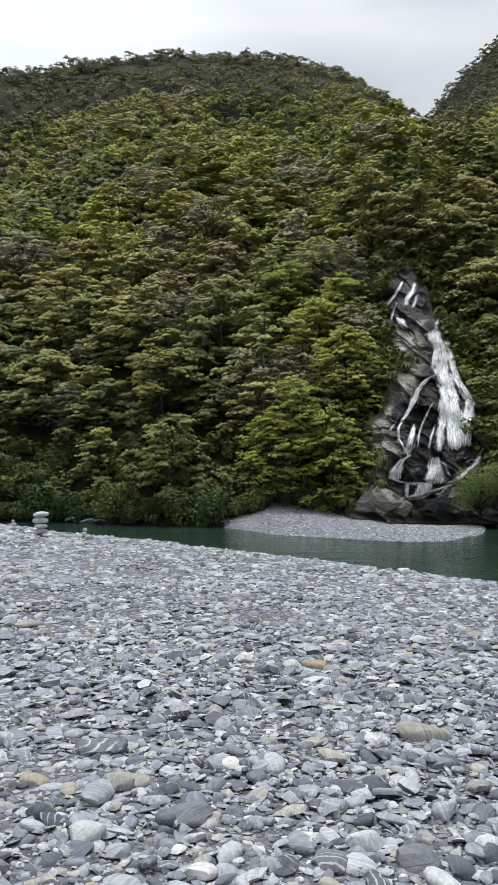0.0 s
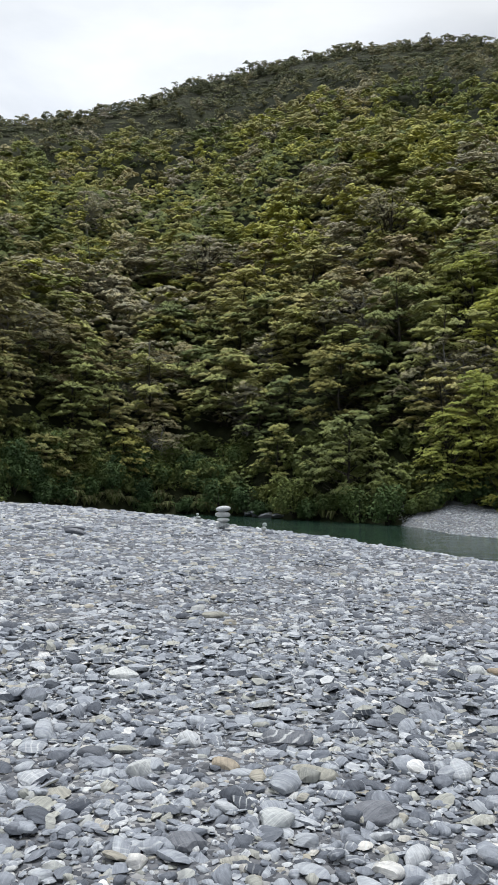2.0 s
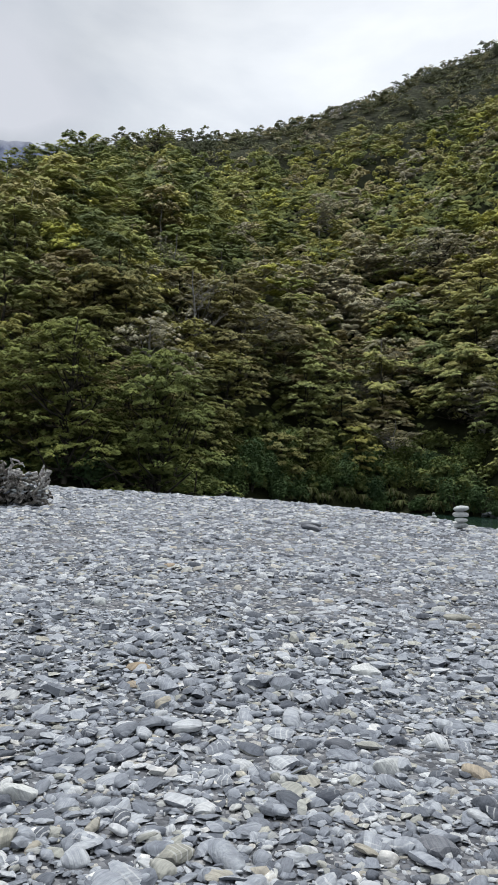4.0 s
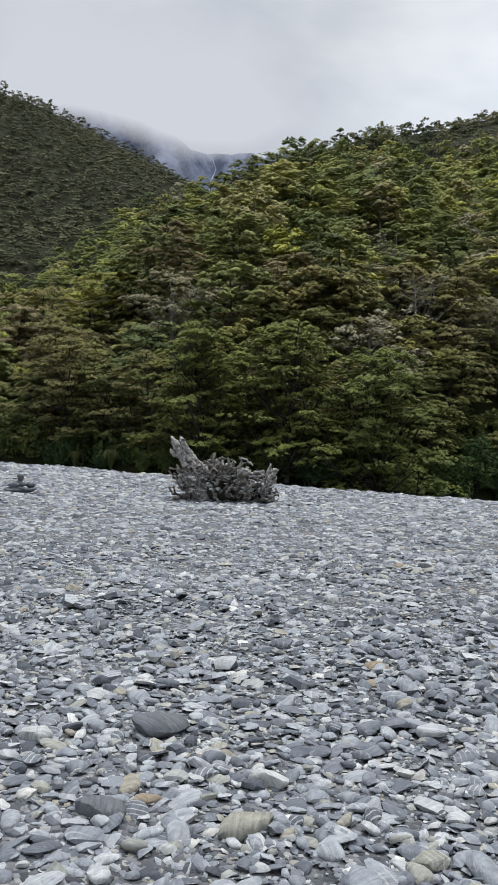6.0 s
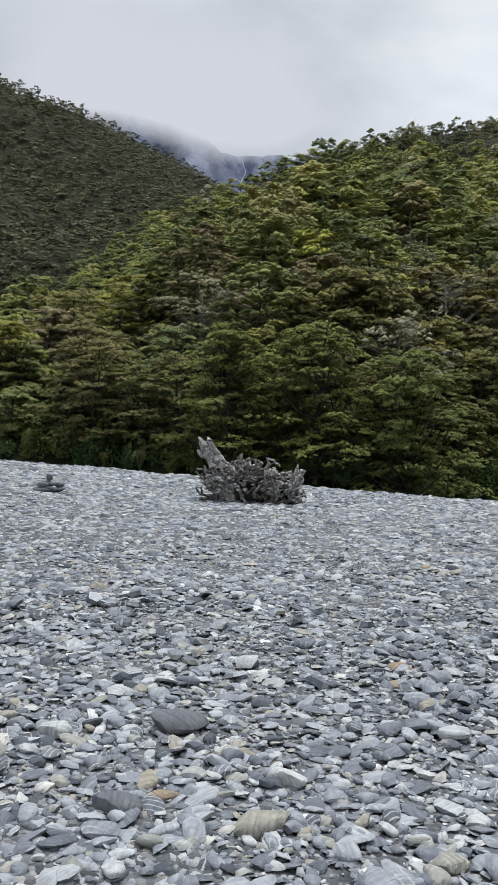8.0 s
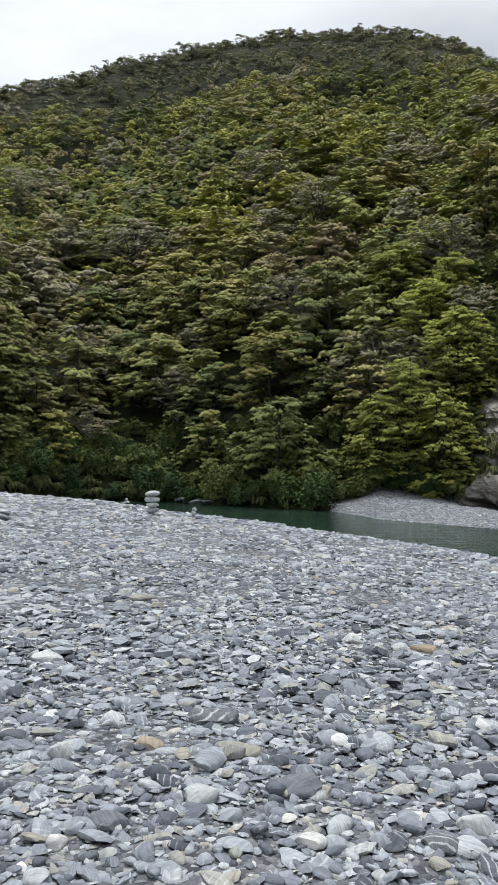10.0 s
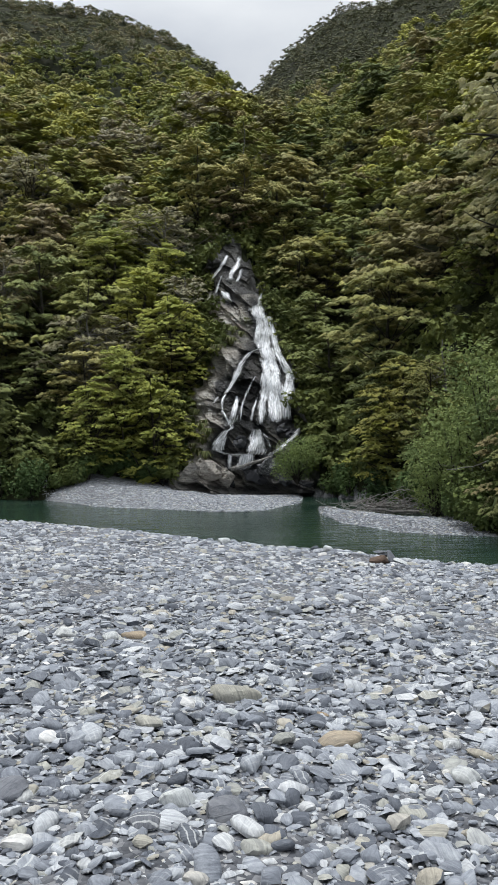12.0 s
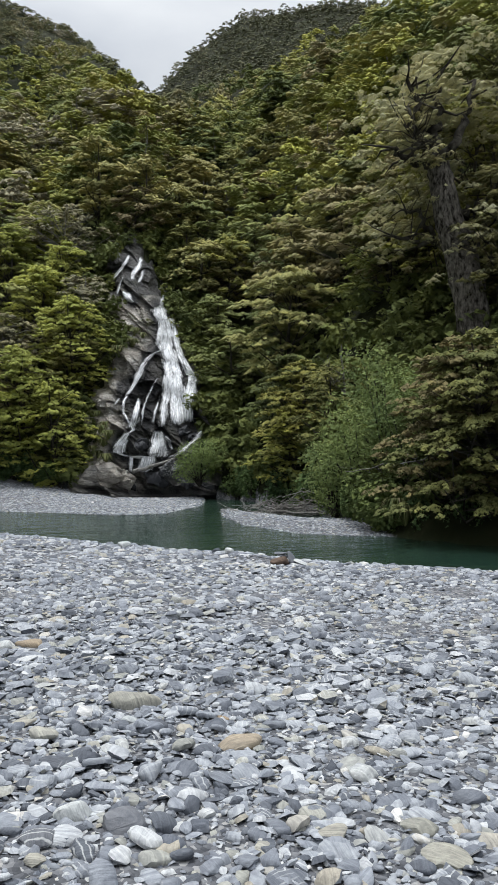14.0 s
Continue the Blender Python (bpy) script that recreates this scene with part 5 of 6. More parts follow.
for many, mat, label, flat in ((PALE_AT, PALE, "pale schist stone with white quartz bands", 0.6), (SLATE_AT, SLATE, "dark blue-grey rounded schist stone", 0.42),
                               (CREAM_AT, CREAM, "cream-grey flat river stone", 0.4), (RUST_AT, RUST, "rust-stained orange and white stone", 0.42)):
    for i, (p, t, w) in enumerate(many):
        boulder("stone", label, 300 + i * 7 + int(w * 100), p, t, w, mat, flat)
boulder("boulder", "pale rounded boulder on the crest of the bar", 411, -11.07, -0.1064, 1.05, PALE, 0.55, 0.3, r=15.7)
boulder("boulder", "dark rounded stone on the crest of the bar", 417, -17.78, -0.111, 0.8, SLATE, 0.6, 0.25, r=14.7)
boulder("boulder", "white angular boulder at the edge of the bar", 412, -18.6, -0.124, 0.9, PALE, 0.6, 0.25, r=14.5)
boulder("boulder", "dark angular boulder lying on the bar", 413, 25.5, -0.066, 1.55, SLATE, 0.5, 0.25)
boulder("boulder", "brown block of rock with flat stones against it", 414, -22.55, -0.142, 1.5, BROWN, 0.5, 0.15, 3)
for i, (p, lift, w, mat, lean, word) in enumerate(((-22.75, 0.14, 1.1, SLATE, 10, "flat grey slab lying on the brown block"), (-22.5, 0.19, 0.9, SLATE, -4, "flat pale slab on top of another slab"),
                                                   (-23.35, 0.08, 1.3, SLATE, 58, "grey slab leaning on the brown block"), (-24.1, 0.02, 1.4, PALE, 20, "pale slab beside the brown block"), (-24.9, 0.0, 1.2, CREAM, 10, "cream slab on the bar's edge"))):
    ob = boulder("slab", word, 430 + i, p, -0.141, w, mat, 0.2, 0.3, 3, "slabs round the brown block", "stone", 13.2)
    ob.matrix_basis = Matrix.Translation((0, 0, lift)) @ ob.matrix_basis @ pose(0, 0, 0, 0, lean, 0)


for i, (p, t, w, mat) in enumerate(((-15.3, 0.028, 1.6, WETROCK), (-16.0, 0.022, 1.5, WETROCK), (-14.3, -0.02, 2.2, WETROCK), (-13.4, -0.03, 2.4, WETROCK), (-12.2, 0.018, 1.2, WETROCK), (-15.4, -0.034, 1.8, WETROCK), (-9.6, -0.022, 3.6, ROCK),
                                    (-10.7, -0.03, 2.4, ROCK), (-8.4, -0.03, 2.4, ROCK), (-12.0, 0.012, 1.3, WETROCK), (-11.2, -0.037, 1.8, WETROCK), (-16.9, -0.042, 1.4, WETROCK), (-17.6, -0.044, 1.0, WETROCK))):
    r = float(face_r(p, t)) - 0.1
    ob = boulder("boulder", "wet dark boulder at the foot of the falls" if mat is WETROCK else "brown rock beside the foot of the falls", 450 + i, p, t, w, mat, 0.75, 0.5, 30, "boulders under the falls", "rock", r, 16, 0.5)
    ob.matrix_basis = Matrix.Translation((0, 0, EYE + t * r - ob.matrix_basis.translation.z)) @ ob.matrix_basis


for i, (p, w, tall) in enumerate(((12.9, 1.1, 0.5), (12.3, 1.5, 0.45), (11.4, 1.7, 0.4), (10.7, 1.3, 0.35), (27.5, 1.6, 0.4), (29.0, 1.3, 0.4), (30.2, 1.7, 0.35))):
    r = float(np.interp(p, BANK_PHI, SHORE_R)) - 0.6
    ob = boulder("boulder", "dark rock at the waterline under the bank", 480 + i, p, 0, w, SLATE, tall, 0.3, 8, "rocks along the far bank", "rock", r, 14, 0.35)
    ob.matrix_basis = Matrix.Translation((0, 0, WATER + 0.25 - ob.matrix_basis.translation.z)) @ ob.matrix_basis
for i, (p, r, w) in enumerate(((10.9, 46, 0.85), (10.3, 47, 0.6), (8.6, 45, 0.5), (9.5, 52, 0.5))):
    ob = boulder("boulder", "pale stone standing out of the shallow water", 495 + i, p, 0, w, PALE, 0.45, 0.3, 5, "stones in the shallows", "stone", r)
    ob.matrix_basis = Matrix.Translation((0, 0, WATER + 0.03 - ob.matrix_basis.translation.z)) @ ob.matrix_basis


def cairn(phi, tan, heap, seed, label):
    """Flat stones stacked on one another; the sizes are widths and heights in metres."""
    rng = np.random.default_rng(seed)
    r, (x, y, _) = direct(phi, tan)
    root = tagged(new("cairn"), label, "cairn", "cairns on the bar")
    root.matrix_basis = pose(x, y, land_at(x, y))
    z = 0.05
    for i, (w, h) in enumerate(heap):
        v, f = cobble(seed + i, 3, h / w, 2)
        ob = part("stacked_stone", mesh_of("stacked_stone", v * w, f, [PALE if phi < 30 else SLATE], True), root)
        ob.matrix_basis = pose(rng.uniform(-0.03, 0.03), rng.uniform(-0.03, 0.03), z + h * 0.42, rng.uniform(-5, 5), rng.uniform(-6, 6), math.degrees(math.atan2(y, x)) - 90 + rng.uniform(-20, 20))
        z += h * 0.93


cairn(14.9, -0.0629, [(0.40, 0.17), (0.38, 0.13), (0.44, 0.19), (0.42, 0.16)], 500, "cairn of four pale flat river stones")
cairn(16.65, -0.056, [(0.26, 0.12), (0.16, 0.1), (0.1, 0.08)], 520, "small cairn of three grey stones")
cairn(11.88, -0.066, [(0.16, 0.12), (0.13, 0.11)], 530, "small cairn of two grey stones")
cairn(62.64, -0.034, [(0.6, 0.16), (0.4, 0.15), (0.2, 0.2)], 540, "dark cairn of flat stones on the bar")
cairn(63.1, -0.034, [(0.5, 0.14), (0.3, 0.12)], 550, "dark cairn of flat stones on the bar")
cairn(61.9, -0.034, [(0.5, 0.13), (0.26, 0.17)], 560, "dark cairn of flat stones on the bar")

# ---- the stranded root wad ----
ROOT_R, (rx0, ry0, _) = direct(47.9, -0.039)
wad = tagged(new("root_wad"), "weathered grey tree stump with tangled roots stranded on gravel", "driftwood")
wad.matrix_basis = pose(rx0, ry0, land_at(rx0, ry0) - 0.05, 0, 0, 47.9)
rng = np.random.default_rng(61)


def branch(points, r0, r1, wob, rng, n=9):
    pts = np.array(points, float)
    u = np.linspace(0, len(pts) - 1, n)
    q = np.stack([np.interp(u, np.arange(len(pts)), pts[:, i]) for i in range(3)], 1)
    q[1:-1] += rng.normal(size=(n - 2, 3)) * wob
    return [(q[i], r0 + (r1 - r0) * i / (n - 1)) for i in range(n)]


def wood_part(name, paths, parent, label="", sides=6, mat=DRIFTWOOD):
    return part(name, mesh_of(name, *tubes(paths, sides), [mat], True), parent, label)


# the leaning snag stands at one end, the mass of roots spreads from its foot
snag = []
for k in range(11):
    a = k * 0.61
    off = np.array([math.cos(a) * 0.19, math.sin(a) * 0.13, 0])
    top = 1.62 + 0.2 * math.sin(k * 2.3)
    line = branch([np.array([-0.78, 0, 0.1]) + off * 1.5, np.array([-0.90, 0, 0.75]) + off * 1.25, np.array([-1.16, 0.03, 1.25]) + off, np.array([-1.46, 0.05, top]) + off * 0.85], rng.uniform(0.09, 0.13), 0.06, 0.025, rng, 14)
    snag.append(line + [(line[-1][0] + np.array([-0.05, 0, 0.07]), 0.008)])
for line in snag:
    wood_part("snag_strand", [line], wad, "bleached split of the leaning trunk stub", 7)
for i in range(150):
    a = rng.uniform(-1.25, 1.2)
    z0 = rng.uniform(0.12, 1.05 - 0.28 * max(0, a))
    y0 = rng.uniform(-0.5, 0.3)
    d = rng.normal(size=3) * np.array([0.4, 0.35, 0.42])
    p0 = np.array([a, y0, z0])
    p2 = np.clip(p0 + d, [-1.4, -0.75, 0.02], [1.4, 0.6, 1.2 - 0.3 * max(0, a)])
    bend = (p0 + p2) / 2 + rng.normal(size=3) * 0.2
    bend[2] = max(bend[2], 0.05)
    wood_part("root", [branch([p0, bend, p2], rng.uniform(0.035, 0.085), rng.uniform(0.012, 0.03), 0.05, rng)], wad, "", 6, DRIFTWOOD if i % 3 == 0 else ROOTWOOD)
lump = BALLS[3][0].copy()
lump *= 1 + 0.25 * vnoise(lump[:, :1] * 2.5, lump[:, 1:2] * 2.5 + lump[:, 2:] * 2, 70)
part("root_mass", mesh_of("root_mass", lump * np.array([1.05, 0.3, 0.46]) + np.array([-0.02, 0.05, 0.42]), BALLS[3][1], [BARK], False), wad, "dark tangled root mass")
inv = wad.matrix_basis
for i in range(110):
    a = rng.uniform(-1.1, 1.3)
    h = np.interp(a, [-1.3, -1.0, -0.6, 0.1, 0.4, 1.3], [0.7, 1.0, 1.05, 1.1, 0.95, 0.6]) * rng.uniform(0.35, 1.02)
    s = rng.uniform(0.09, 0.24)
    v, f = FINE[int(rng.integers(24))]
    ob = new("placed_stone", mesh_of("placed_stone", v * s, f, [PALE if i % 3 else STONE], True))
    ob.matrix_basis = inv @ pose(a, -0.78 + 0.5 * h + rng.uniform(-0.08, 0.1), h * 0.95, rng.uniform(-25, 25), rng.uniform(-25, 25), rng.uniform(0, 360))
    tagged(ob, "grey river stone set among the roots", "stone", "stones on the root wad")
for a, b, h, heap in ((-1.30, -0.12, 1.72, 3), (-1.12, -0.2, 1.42, 3), (-1.0, -0.22, 1.2, 3), (-0.84, -0.2, 1.0, 3), (-0.66, -0.15, 0.98, 3), (0.32, -0.15, 1.0, 4), (0.55, -0.1, 0.95, 3), (0.8, -0.12, 0.84, 3), (1.0, -0.1, 0.78, 4), (1.25, -0.1, 0.5, 4), (-0.3, -0.15, 1.0, 2)):
    z = h
    for i in range(heap):
        s = rng.uniform(0.13, 0.26) * (1 - 0.14 * i)
        v, f = FINE[int(rng.integers(24))]
        t = np.ptp(v[:, 2]) * s
        ob = new("placed_stone", mesh_of("placed_stone", v * s, f, [STONE if i % 2 else PALE], True))
        ob.matrix_basis = inv @ pose(a + rng.uniform(-0.02, 0.02), b, z + t * 0.4, rng.uniform(-8, 8), rng.uniform(-8, 8), rng.uniform(0, 360))
        tagged(ob, "grey river stone stacked on the roots", "stone", "stones on the root wad")
        z += t * 0.85
ob = boulder("placed_stone", "pale triangular stone standing on the roots", 640, 47.9, -0.039, 0.85, PALE, 0.5, 0.3, 5, "stones on the root wad", "stone", None, 20)
ob.matrix_basis = inv @ pose(0.05, -0.2, 1.0, 50, 35, 40)

# ---- shrubs, tussocks and special trees ----


def shrub(name, label, seed, h, w, n, leaf, mat, lobes=9, stems=BARK, wild=0.5, category="shrub"):
    rng = np.random.default_rng(seed)
    a, u = rng.uniform(0, 2 * np.pi, lobes), rng.uniform(0, 1, lobes)
    c = np.stack([np.cos(a) * w * 0.3 * np.sqrt(u), np.sin(a) * w * 0.3 * np.sqrt(u), h * rng.uniform(0.2, 0.78, lobes)], 1)
    rad = w * rng.uniform(0.16, 0.27, lobes)
    k = rng.integers(lobes, size=n)
    d = rng.normal(size=(n, 3))
    d /= np.linalg.norm(d, axis=1, keepdims=True)
    pos = c[k] + d * (rad[k] * rng.uniform(0.75, 1.1, n))[:, None]
    pos[:, 2] = np.clip(pos[:, 2], 0.05, None)
    nrm = d * 0.7 + np.array([0, 0, 0.6]) + rng.normal(size=(n, 3)) * wild
    nrm /= np.linalg.norm(nrm, axis=1, keepdims=True)
    v = kites(rng, pos, nrm, leaf, 0.8)
    root = tagged(new(name), label, category, "shrubs along the far bank")
    part("foliage", leaf_mesh("foliage", v, mat), root)
    part("stem", mesh_of("stem", *tubes([[(np.array([0, 0, -0.4]), 0.07), (p * 0.6, 0.05), (p, 0.015)] for p in c], 4), [stems], True), root)
    return root


def tussock(seed, h, n, label):
    rng = np.random.default_rng(seed)
    V = []
    for _ in range(n):
        a, out = rng.uniform(0, 2 * np.pi), rng.uniform(0.25, 1.0)
        d, side = np.array([math.cos(a), math.sin(a), 0]), np.array([-math.sin(a), math.cos(a), 0]) * 0.035
        p = [np.array([0, 0, 0.0]), d * out * h * 0.4 + np.array([0, 0, h * 0.75]), d * out * h * 0.85 + np.array([0, 0, h * (0.75 - 0.55 * out)])]
        V += [p[0] - side, p[0] + side, p[1] + side, p[0] - side, p[1] + side, p[1] - side, p[1] - side, p[1] + side, p[2]]
    root = tagged(new("tussock"), label, "grass", "tussocks along the far bank")
    part("leaf_tuft", mesh_of("leaf_tuft", np.array(V), np.arange(len(V)).reshape(-1, 3), [GRASSBLADE]), root)
    return root


rng = np.random.default_rng(77)
leafy = [shrub("shrub", "dark green broad-leaved shrub hanging over the bank", 700 + i, h, w, 1500, 0.23, BROADLEAF) for i, (h, w) in enumerate([(2.6, 3.6), (3.4, 4.0), (2.0, 3.2)])]
flax = [tussock(720 + i, h, 70, "drooping green and straw-coloured tussock on the bank") for i, h in enumerate((1.4, 1.9))]
put = set()


def plant(kind, phi, r, size, z=None, spin=None):
    x, y, _ = way(phi, r)
    m = pose(x, y, (land_at(x, y) if z is None else z) - 0.1, 0, 0, rng.uniform(0, 360) if spin is None else spin) @ Matrix.Scale(size, 4)
    ob = copy_thing(kind, pose(0, 0, 0)) if kind.name in put else kind
    put.add(kind.name)
    ob.matrix_basis = m
    return ob


for p in np.concatenate([np.arange(-5.5, 21, 1.15), np.arange(-8.4, -3, 0.8), np.arange(21, 66, 1.7), np.arange(-40, -17.5, 1.5)]):
    w = float(np.interp(p, BANK_PHI, WOOD_R))
    if p > -31.5 and (-8.6 < p < -3 or not -19 < p < -8):
        plant(leafy[int(rng.integers(3))], p + rng.uniform(-0.4, 0.4), w + rng.uniform(-1.0, 0.8), rng.uniform(0.75, 1.25), WATER + rng.uniform(0.1, 0.7) if 2 < p < 21 or p < -30 else None)
for p in np.arange(14, 33, 0.9):
    w = float(np.interp(p, BANK_PHI, WOOD_R))
    for step in (2.2, 4.5):
        plant(leafy[int(rng.integers(3))], p + rng.uniform(-0.4, 0.4), w + step + rng.uniform(-0.6, 0.6), rng.uniform(0.8, 1.25))
fringe = []
for p in np.concatenate([np.arange(-8.6, 68, 0.8), np.arange(-41, -16.5, 0.9)]):
    for step in (1.6, 4.2, 7.5) if p > -16 else (1.6, 3.6, 6.0, 8.5, 11.5, 15.0, 19.0, 24.0):
        q = p + rng.uniform(-0.3, 0.3)
        r = float(np.interp(q, BANK_PHI, WOOD_R)) + step + rng.uniform(-0.9, 0.9)
        if clear_of_fall(q, r, float(land(q, r)), 2.0, 2.0):
            fringe.append((*way(q, r)[:2], float(land(q, r))))
for q in np.arange(-19.5, -5.5, 0.36):
    for t in np.arange(-0.03, 0.34, 0.02):
        a, b = np.interp(t, ROCK_TAN, ROCK_A) + 0.35, np.interp(t, ROCK_TAN, ROCK_B) - 0.35
        if not b < q < a and b - 2.2 < q < a + 1.6:
            r = meets(q + rng.uniform(-0.1, 0.1), t, 40, 200)
            fringe.append((*way(q, r)[:2], float(land(q, r))))
for t in np.arange(-0.03, 0.27, 0.011):
    for edge, way_in in ((ROCK_A, -1), (ROCK_B, 1)):
        if rng.uniform() < 0.75:
            q = float(np.interp(t, ROCK_TAN, edge)) + way_in * rng.uniform(-0.2, 0.7)
            r = float(face_r(q, t))
            fringe.append((*way(q, r)[:2], EYE + t * r - 0.2))
bushes, hue, base = [], [], leafy[0].children[0].data
src = np.empty(len(base.vertices) * 3, np.float32)
base.vertices.foreach_get("co", src)
src = src.reshape(-1, 3, 3)[::13]
small_map = np.tile([[-0.87, -0.5], [0.87, -0.5], [0.0, 1.0]], (len(src), 1))
src = (src.mean(1, keepdims=True) + (src - src.mean(1, keepdims=True)) * 2.9).reshape(-1, 3)
for x, y, z in fringe:
    a, s = rng.uniform(0, 2 * np.pi), rng.uniform(0.6, 1.1)
    turn = np.array([[math.cos(a), -math.sin(a), 0], [math.sin(a), math.cos(a), 0], [0, 0, 1]]) * s
    bushes.append((src @ turn.T * 1.02 + np.array([x, y, z - 0.3]), np.arange(len(src)).reshape(-1, 3), small_map))
    # Low hues only: the shade under the branches is put into the green.
    hue.append(np.full(len(src), rng.uniform(0.0, 0.16)))
me = leaf_mesh("foliage", together(*bushes), BEECH_FAR)
attribute(me, "tree", np.concatenate(hue))
part("foliage", me, tagged(new("undergrowth"), "ferns and low shrubs under the trees, green darkened for shade", "undergrowth", kind="stuff"))
for p in np.arange(13.6, 27, 0.42):
    for low, back in ((0.35, -0.5), (1.3, 0.4)):
        if rng.uniform() < 0.7:
            w = float(np.interp(p, BANK_PHI, WOOD_R)) + back
            plant(flax[int(rng.integers(2))], p + rng.uniform(-0.2, 0.2), w, rng.uniform(0.6, 1.0), max(float(land(p, w)), WATER + low) - 0.1)
for p in (7.47, 6.9, 10.5, 14.2, 16.5, 22.5, 24.1, 25.4, -30.2, -30.8, -31.4, 58.5, 56.0, -9.2, -8.9):
    plant(flax[int(rng.integers(2))], p, float(np.interp(p, BANK_PHI, WOOD_R)) - 0.5, rng.uniform(0.8, 1.2))
for t, p in ((0.155, -11.8), (0.15, -12.3), (0.16, -11.4), (0.05, -9.0), (0.03, -9.3), (0.012, -9.5), (0.02, -9.0), (0.13, -10.6), (0.0, -9.1), (0.035, -9.6), (0.145, -11.0), (0.165, -12.6), (0.14, -11.6), (0.008, -8.7), (0.022, -9.9), (-0.006, -9.6), (0.042, -8.8)):
    r = float(face_r(p, t))
    plant(flax[0], p, r + 0.1, rng.uniform(0.8, 1.2), EYE + t * r - 0.4)
olive = shrub("shrub", "olive-green bush with fine leaves", 740, 6.0, 4.6, 6000, 0.13, OLIVE, 20)
for p, r, size in ((-26.4, 47, 1.05), (-28.3, 44.5, 1.25), (-30.3, 42, 1.35), (-31.9, 40, 1.0)):
    plant(olive, p, r, size)
round_bush = shrub("shrub", "rounded olive-green bush at the foot of the falls", 741, 3.9, 5.0, 7000, 0.14, OLIVE, 18)
plant(round_bush, -16.4, 69.5, 0.95, -0.8)

put.update(k.name for k in shady + fine_trees)
for p, back, size in ((-35.4, 1.2, 0.9), (-37.2, 0.4, 1.0), (-39.0, 0.8, 0.9)):
    plant(fine_trees[int(rng.integers(3))], p, float(np.interp(p, BANK_PHI, WOOD_R)) + back, size)
for p in np.arange(-39.0, -31.5, 1.2):
    plant(leafy[int(rng.integers(3))], p, float(np.interp(p, BANK_PHI, WOOD_R)) + 0.9, 0.7, WATER + 0.25)


def hero(kind, phi, tan, size, share=0.6, near=45.0):
    """Stand a tree so that the given share of its height lies in that direction."""
    r = np.geomspace(near, 400, 2000)
    z = land(phi, r) + size * share
    i = int(np.argmax(z >= EYE + tan * r))
    return plant(kind, phi, float(r[i]), 1.0)


big = tree("beech_tree", "large bright yellow-green beech with foliage to the ground", 801, 15, 11, 210, 12, 0.33, BIGBEECH, 0.02, 0.3, spread=0.085, point=0.62)
deep_big = tree("beech_tree", "large green beech with tiers of foliage to the ground", 802, 15, 11, 230, 13, 0.31, MIDBEECH, 0.04, 0.3, spread=0.085, point=0.62)
plant(deep_big, 36.6, 61, 1.0)
plant(deep_big, 43.2, 62, 0.95)
plant(deep_big, 49.6, 62.5, 0.85)
for p, r, size in ((-6.0, 74, 0.72), (-3.6, 76, 0.8), (-7.4, 81, 0.8), (-5.0, 88, 0.9), (-1.5, 74, 0.6), (-6.8, 92, 0.75), (-3.0, 95, 0.9), (-5.2, 101, 0.9)):
    plant(big, p, r, size)
grey_big = tree("grey_beech_tree", "broad grey-topped beech with dark forked trunk", 810, 13, 14, 100, 8, 0.42, GREYLEAF, 0.42, 0.42, BARK, 2, 0.5, 0.08)
hero(grey_big, 2.72, 0.335, 13, 0.62)
hero(grey_big, 16.3, 0.282, 13, 0.6)
grey_mid = tree("grey_beech_tree", "grey-brown beech with a thin rounded crown", 811, 10, 11, 86, 7, 0.38, GREYLEAF, 0.3, 0.26, GREYWOOD, 3, 0.5, 0.085)
for p, t in ((4.5, 0.2166), (-1.3, 0.1426), (24.9, 0.345), (30.2, 0.19), (-6.9, 0.28)):
    hero(grey_mid, p, t, 10, 0.6)
bare = tree("bare_tree", "leafless pale tree with fine grey branches", 812, 13, 10, 44, 3, 0.24, GREYLEAF, 0.3, 0.22, GREYWOOD, 5, 0.5, 0.06)
hero(bare, 35.7, 0.275, 13, 0.6)
hero(bare, 33.9, 0.20, 10, 0.6)
snag_tree = tree("dead_tree", "small dead white tree with bare twisted branches", 813, 6, 5, 12, 0, 0.3, GREYLEAF, 0.45, 0.16, GREYWOOD, 4)
hero(snag_tree, -2.5, 0.312, 6, 0.85)
hero(snag_tree, 53.8, 0.315, 6, 0.85)
hero(snag_tree, -27.2, 0.117, 6, 0.7)
crest_tree = tree("beech_tree", "dark flat-topped beech on the skyline", 815, 9, 10, 44, 6, 0.45, BEECH, 0.35, 0.3, BARK, 2, 0.45, 0.10)
hero(crest_tree, 36.9, 0.443, 9, 0.75, 150)
hero(crest_tree, 44.3, 0.405, 9, 0.75, 120)

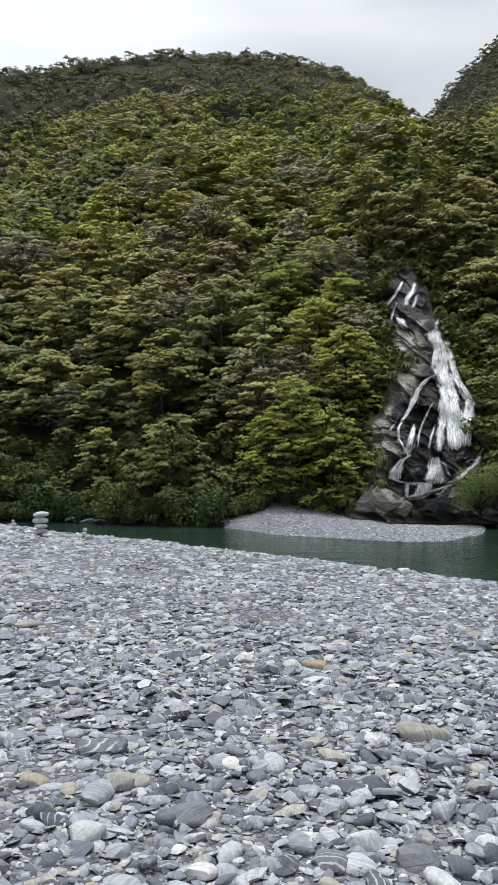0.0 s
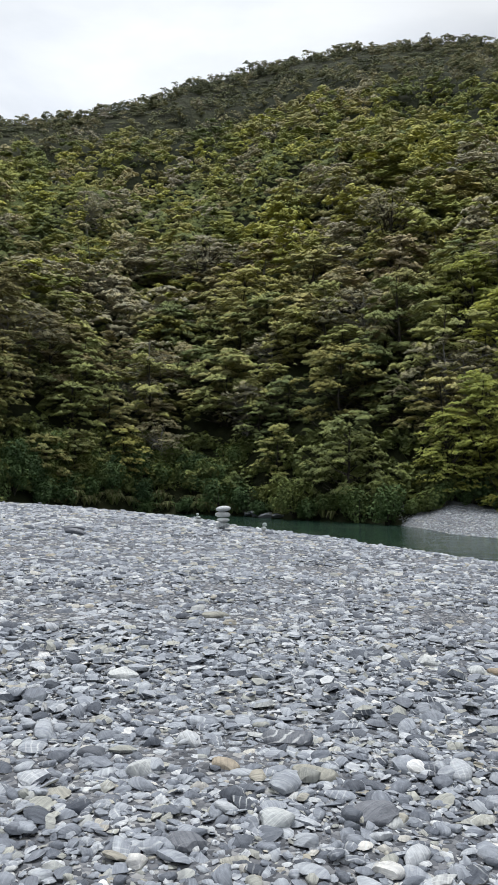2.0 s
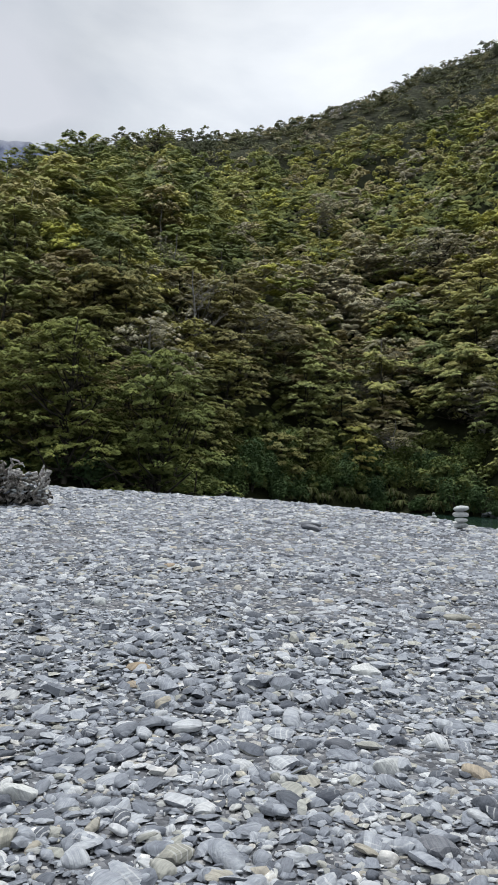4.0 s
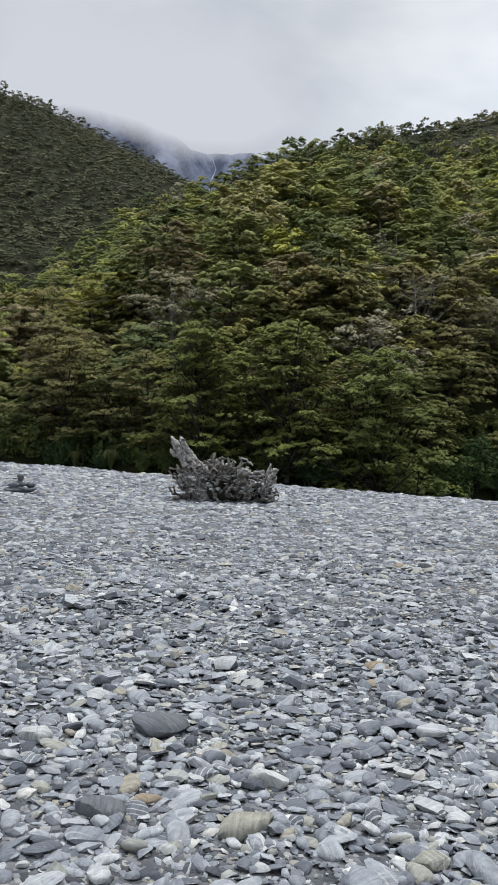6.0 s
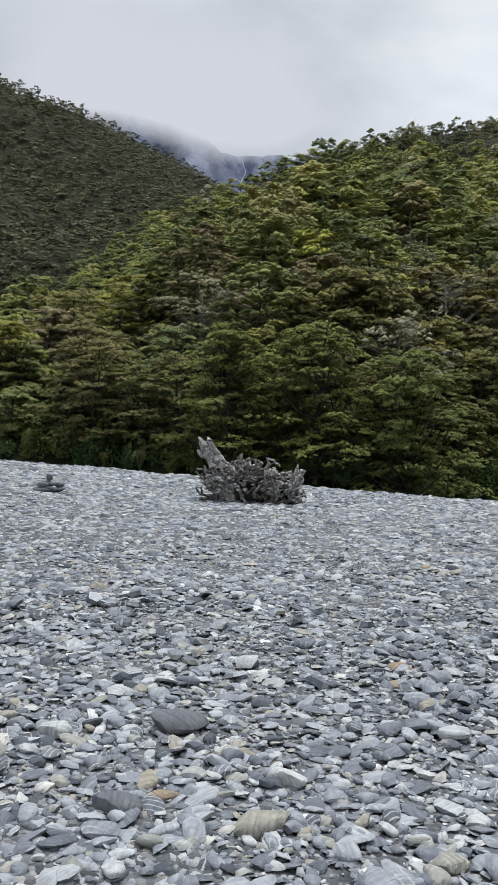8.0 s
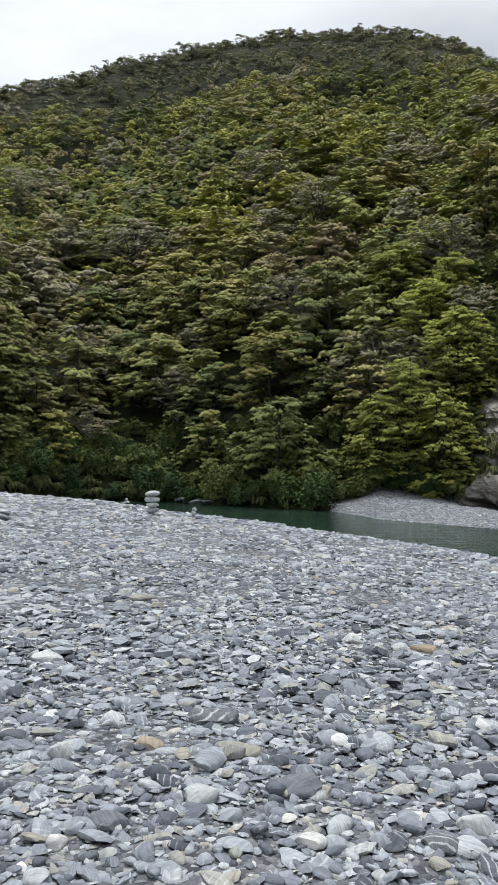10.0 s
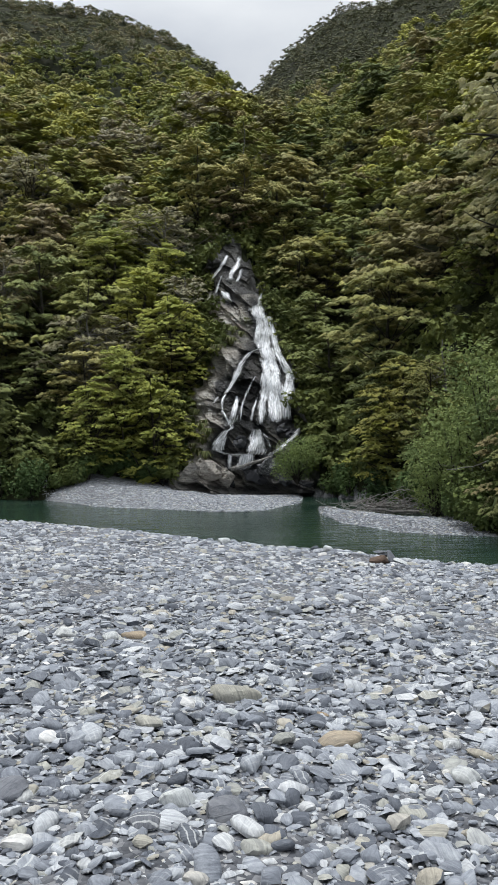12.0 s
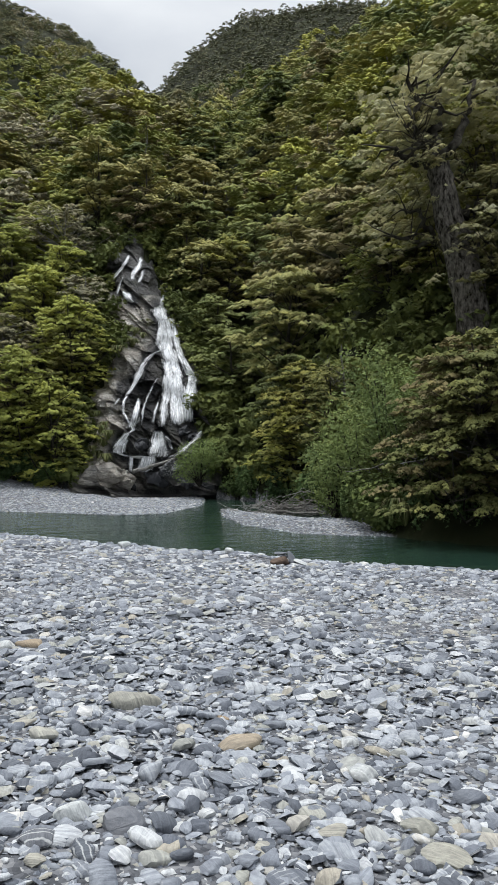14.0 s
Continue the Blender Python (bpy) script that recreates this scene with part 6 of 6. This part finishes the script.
def old_beech():
    """A leaning old tree: a thick pale trunk, crooked dark limbs, tiers of leaves at their ends."""
    rng = np.random.default_rng(820)
    r = 47.0
    base = direction(-36.4, (land_at(*way(-36.4, r)[:2]) - EYE - 0.4) / r, r)

    def at(phi, tan, back=0.0):
        return direction(phi, tan, r + back) - base
    root = tagged(new("beech_tree"), "old beech with a massive lichen-grey trunk and heavy dark limbs", "tree", "trees on the slopes")
    root.matrix_basis = Matrix.Translation(base.tolist())
    stem = [np.zeros(3), at(-36.6, 0.09), at(-36.2, 0.178), at(-35.42, 0.2455), at(-34.7, 0.29), at(-34.3, 0.332), at(-34.0, 0.361)]
    ribs = [branch(stem, 1.15, 0.66, 0.05, rng, 20)]
    for k in range(9):
        a = k * 0.7
        off = np.array([math.cos(a), math.sin(a), 0])
        ribs.append(branch([p + off * (0.92 - 0.085 * i) for i, p in enumerate(stem)], 0.34, 0.2, 0.07, rng, 20))
    part("trunk", mesh_of("trunk", *tubes(ribs, 12), [LICHEN], True), root, "massive ribbed trunk mottled with pale lichen")
    fork = stem[-1]
    reach = [([stem[5], at(-33.2, 0.362), at(-32.37, 0.367, -1), at(-30.98, 0.376, -1)], 0.42), ([fork, at(-33.8, 0.397), at(-34.28, 0.42), at(-34.1, 0.47, 1)], 0.42),
             ([fork, at(-33.0, 0.395), at(-32.7, 0.4345), at(-31.9, 0.47)], 0.36), ([fork, at(-34.95, 0.38), at(-35.9, 0.41, 1), at(-36.6, 0.46, 2)], 0.36),
             ([at(-33.0, 0.395), at(-32.1, 0.41, -1), at(-31.9, 0.436, -1)], 0.22), ([stem[4], at(-36.2, 0.30, 1), at(-38.0, 0.31, 2)], 0.3),
             ([stem[3], at(-36.4, 0.25, -1), at(-37.4, 0.257, -2)], 0.14), ([at(-33.2, 0.362), at(-32.8, 0.38, -1), at(-32.4, 0.40, -2)], 0.18),
             ([stem[3], at(-33.6, 0.27, 1), at(-32.0, 0.26, 1), at(-30.6, 0.275, 0)], 0.24), ([at(-33.6, 0.27, 1), at(-32.6, 0.30, 0), at(-31.2, 0.305, -1)], 0.18)]
    tips = []
    for line, thick in reach:
        main = branch(line, thick, thick * 0.3, 0.16, rng, 14)
        part("limb", mesh_of("limb", *tubes([main], 7), [BARK], True), root, "heavy crooked dark limb")
        twigs = []
        for k in (5, 7, 9, 11, 12, 13):
            a = main[k][0]
            for _ in range(2):
                b = a + rng.normal(size=3) * np.array([1.1, 1.1, 0.7]) + np.array([0, 0, 0.7])
                twigs.append([(a, thick * 0.22), ((a + b) / 2 + rng.normal(size=3) * 0.15, thick * 0.14), (b, 0.015)])
                tips.append(b)
        part("twig_spray", mesh_of("twig_spray", *tubes(twigs, 4), [BARK], True), root)
    tips = np.array(tips)
    more = np.concatenate([tips, tips[::2] + rng.normal(size=(len(tips[::2]), 3)) * np.array([1.2, 1.2, 0.8]) + np.array([0, 0, 1.0])])
    more = more + direction(-35.0, 0.0, 1.3) * np.array([1, 1, 0])
    part("crown", leaf_mesh("crown", sprays(rng, more, rng.uniform(0.5, 1.0, len(more)), 10, 0.32, 5, 5), OLDLEAF), root)


old_beech()

# ---- driftwood ----


def driftwood(name, label, seed, phi, r, spans, category="driftwood"):
    """A heap of bare branches: (across, along, height) of both ends and a thickness."""
    rng = np.random.default_rng(seed)
    x, y, _ = way(phi, r)
    root = tagged(new(name), label, category)
    root.matrix_basis = pose(x, y, max(land_at(x, y), WATER) - 0.02, 0, 0, phi)
    for a, b, thick in spans:
        wood_part("branch", [branch([a, (np.array(a) + np.array(b)) / 2 + rng.normal(size=3) * 0.12, b], thick, thick * 0.45, 0.05, rng)], root, "", 5, GREYWOOD)
    return root


rng = np.random.default_rng(95)
heap = []
for i in range(120):
    a = np.array([rng.uniform(-3.0, 2.6), rng.uniform(-1.2, 1.2), rng.uniform(0.02, 0.7)])
    b = a + np.array([rng.uniform(-2.4, 2.4), rng.uniform(-0.6, 0.6), rng.uniform(-0.1, 0.8)])
    b[2] = max(b[2], 0.03)
    heap.append((a, b, rng.uniform(0.02, 0.05)))
heap.append((np.array([-1.0, -1.0, 0.35]), np.array([4.2, -1.3, 0.05]), 0.1))
heap.append((np.array([-0.5, -0.6, 0.6]), np.array([3.2, -0.8, 0.15]), 0.07))
driftwood("driftwood_pile", "tangled heap of grey driftwood branches on the spit", 96, -22.9, 50.6, heap)
log = tagged(new("fallen_log"), "pale fallen log lying across the foot of the falls", "log")
ends = [direction(np.array(p), np.array(t), np.array(float(face_r(p, t)) - 1.0)) for p, t in ((-11.54, -0.021), (-13.03, -0.0144), (-14.6, -0.005))]
wood_part("trunk", [branch(ends, 0.2, 0.13, 0.03, rng, 8)], log, "", 8, GREYWOOD)
for phi, r, span in ((-31.5, 39.5, 3.0), (-34.5, 37.5, 2.6), (-25.0, 50.5, 2.2)):
    x, y, _ = way(phi, r)
    limb = tagged(new("dead_branch"), "bare grey branch reaching over the water", "branch", "dead branches over the water")
    limb.matrix_basis = pose(x, y, land_at(x, y) + 1.3, 0, 0, phi)
    main = branch([(0, 1.0, 0.3), (-span * 0.4, 0, 0.5), (-span, -0.6, 0.15)], 0.06, 0.015, 0.06, rng, 10)
    wood_part("branch", [main], limb, "", 5, GREYWOOD)
    for k in (3, 5, 6, 8):
        wood_part("twig", [branch([main[k][0], main[k][0] + rng.normal(size=3) * 0.3, main[k][0] + rng.normal(size=3) * 0.6], 0.02, 0.006, 0.03, rng, 6)], limb, "", 4, GREYWOOD)
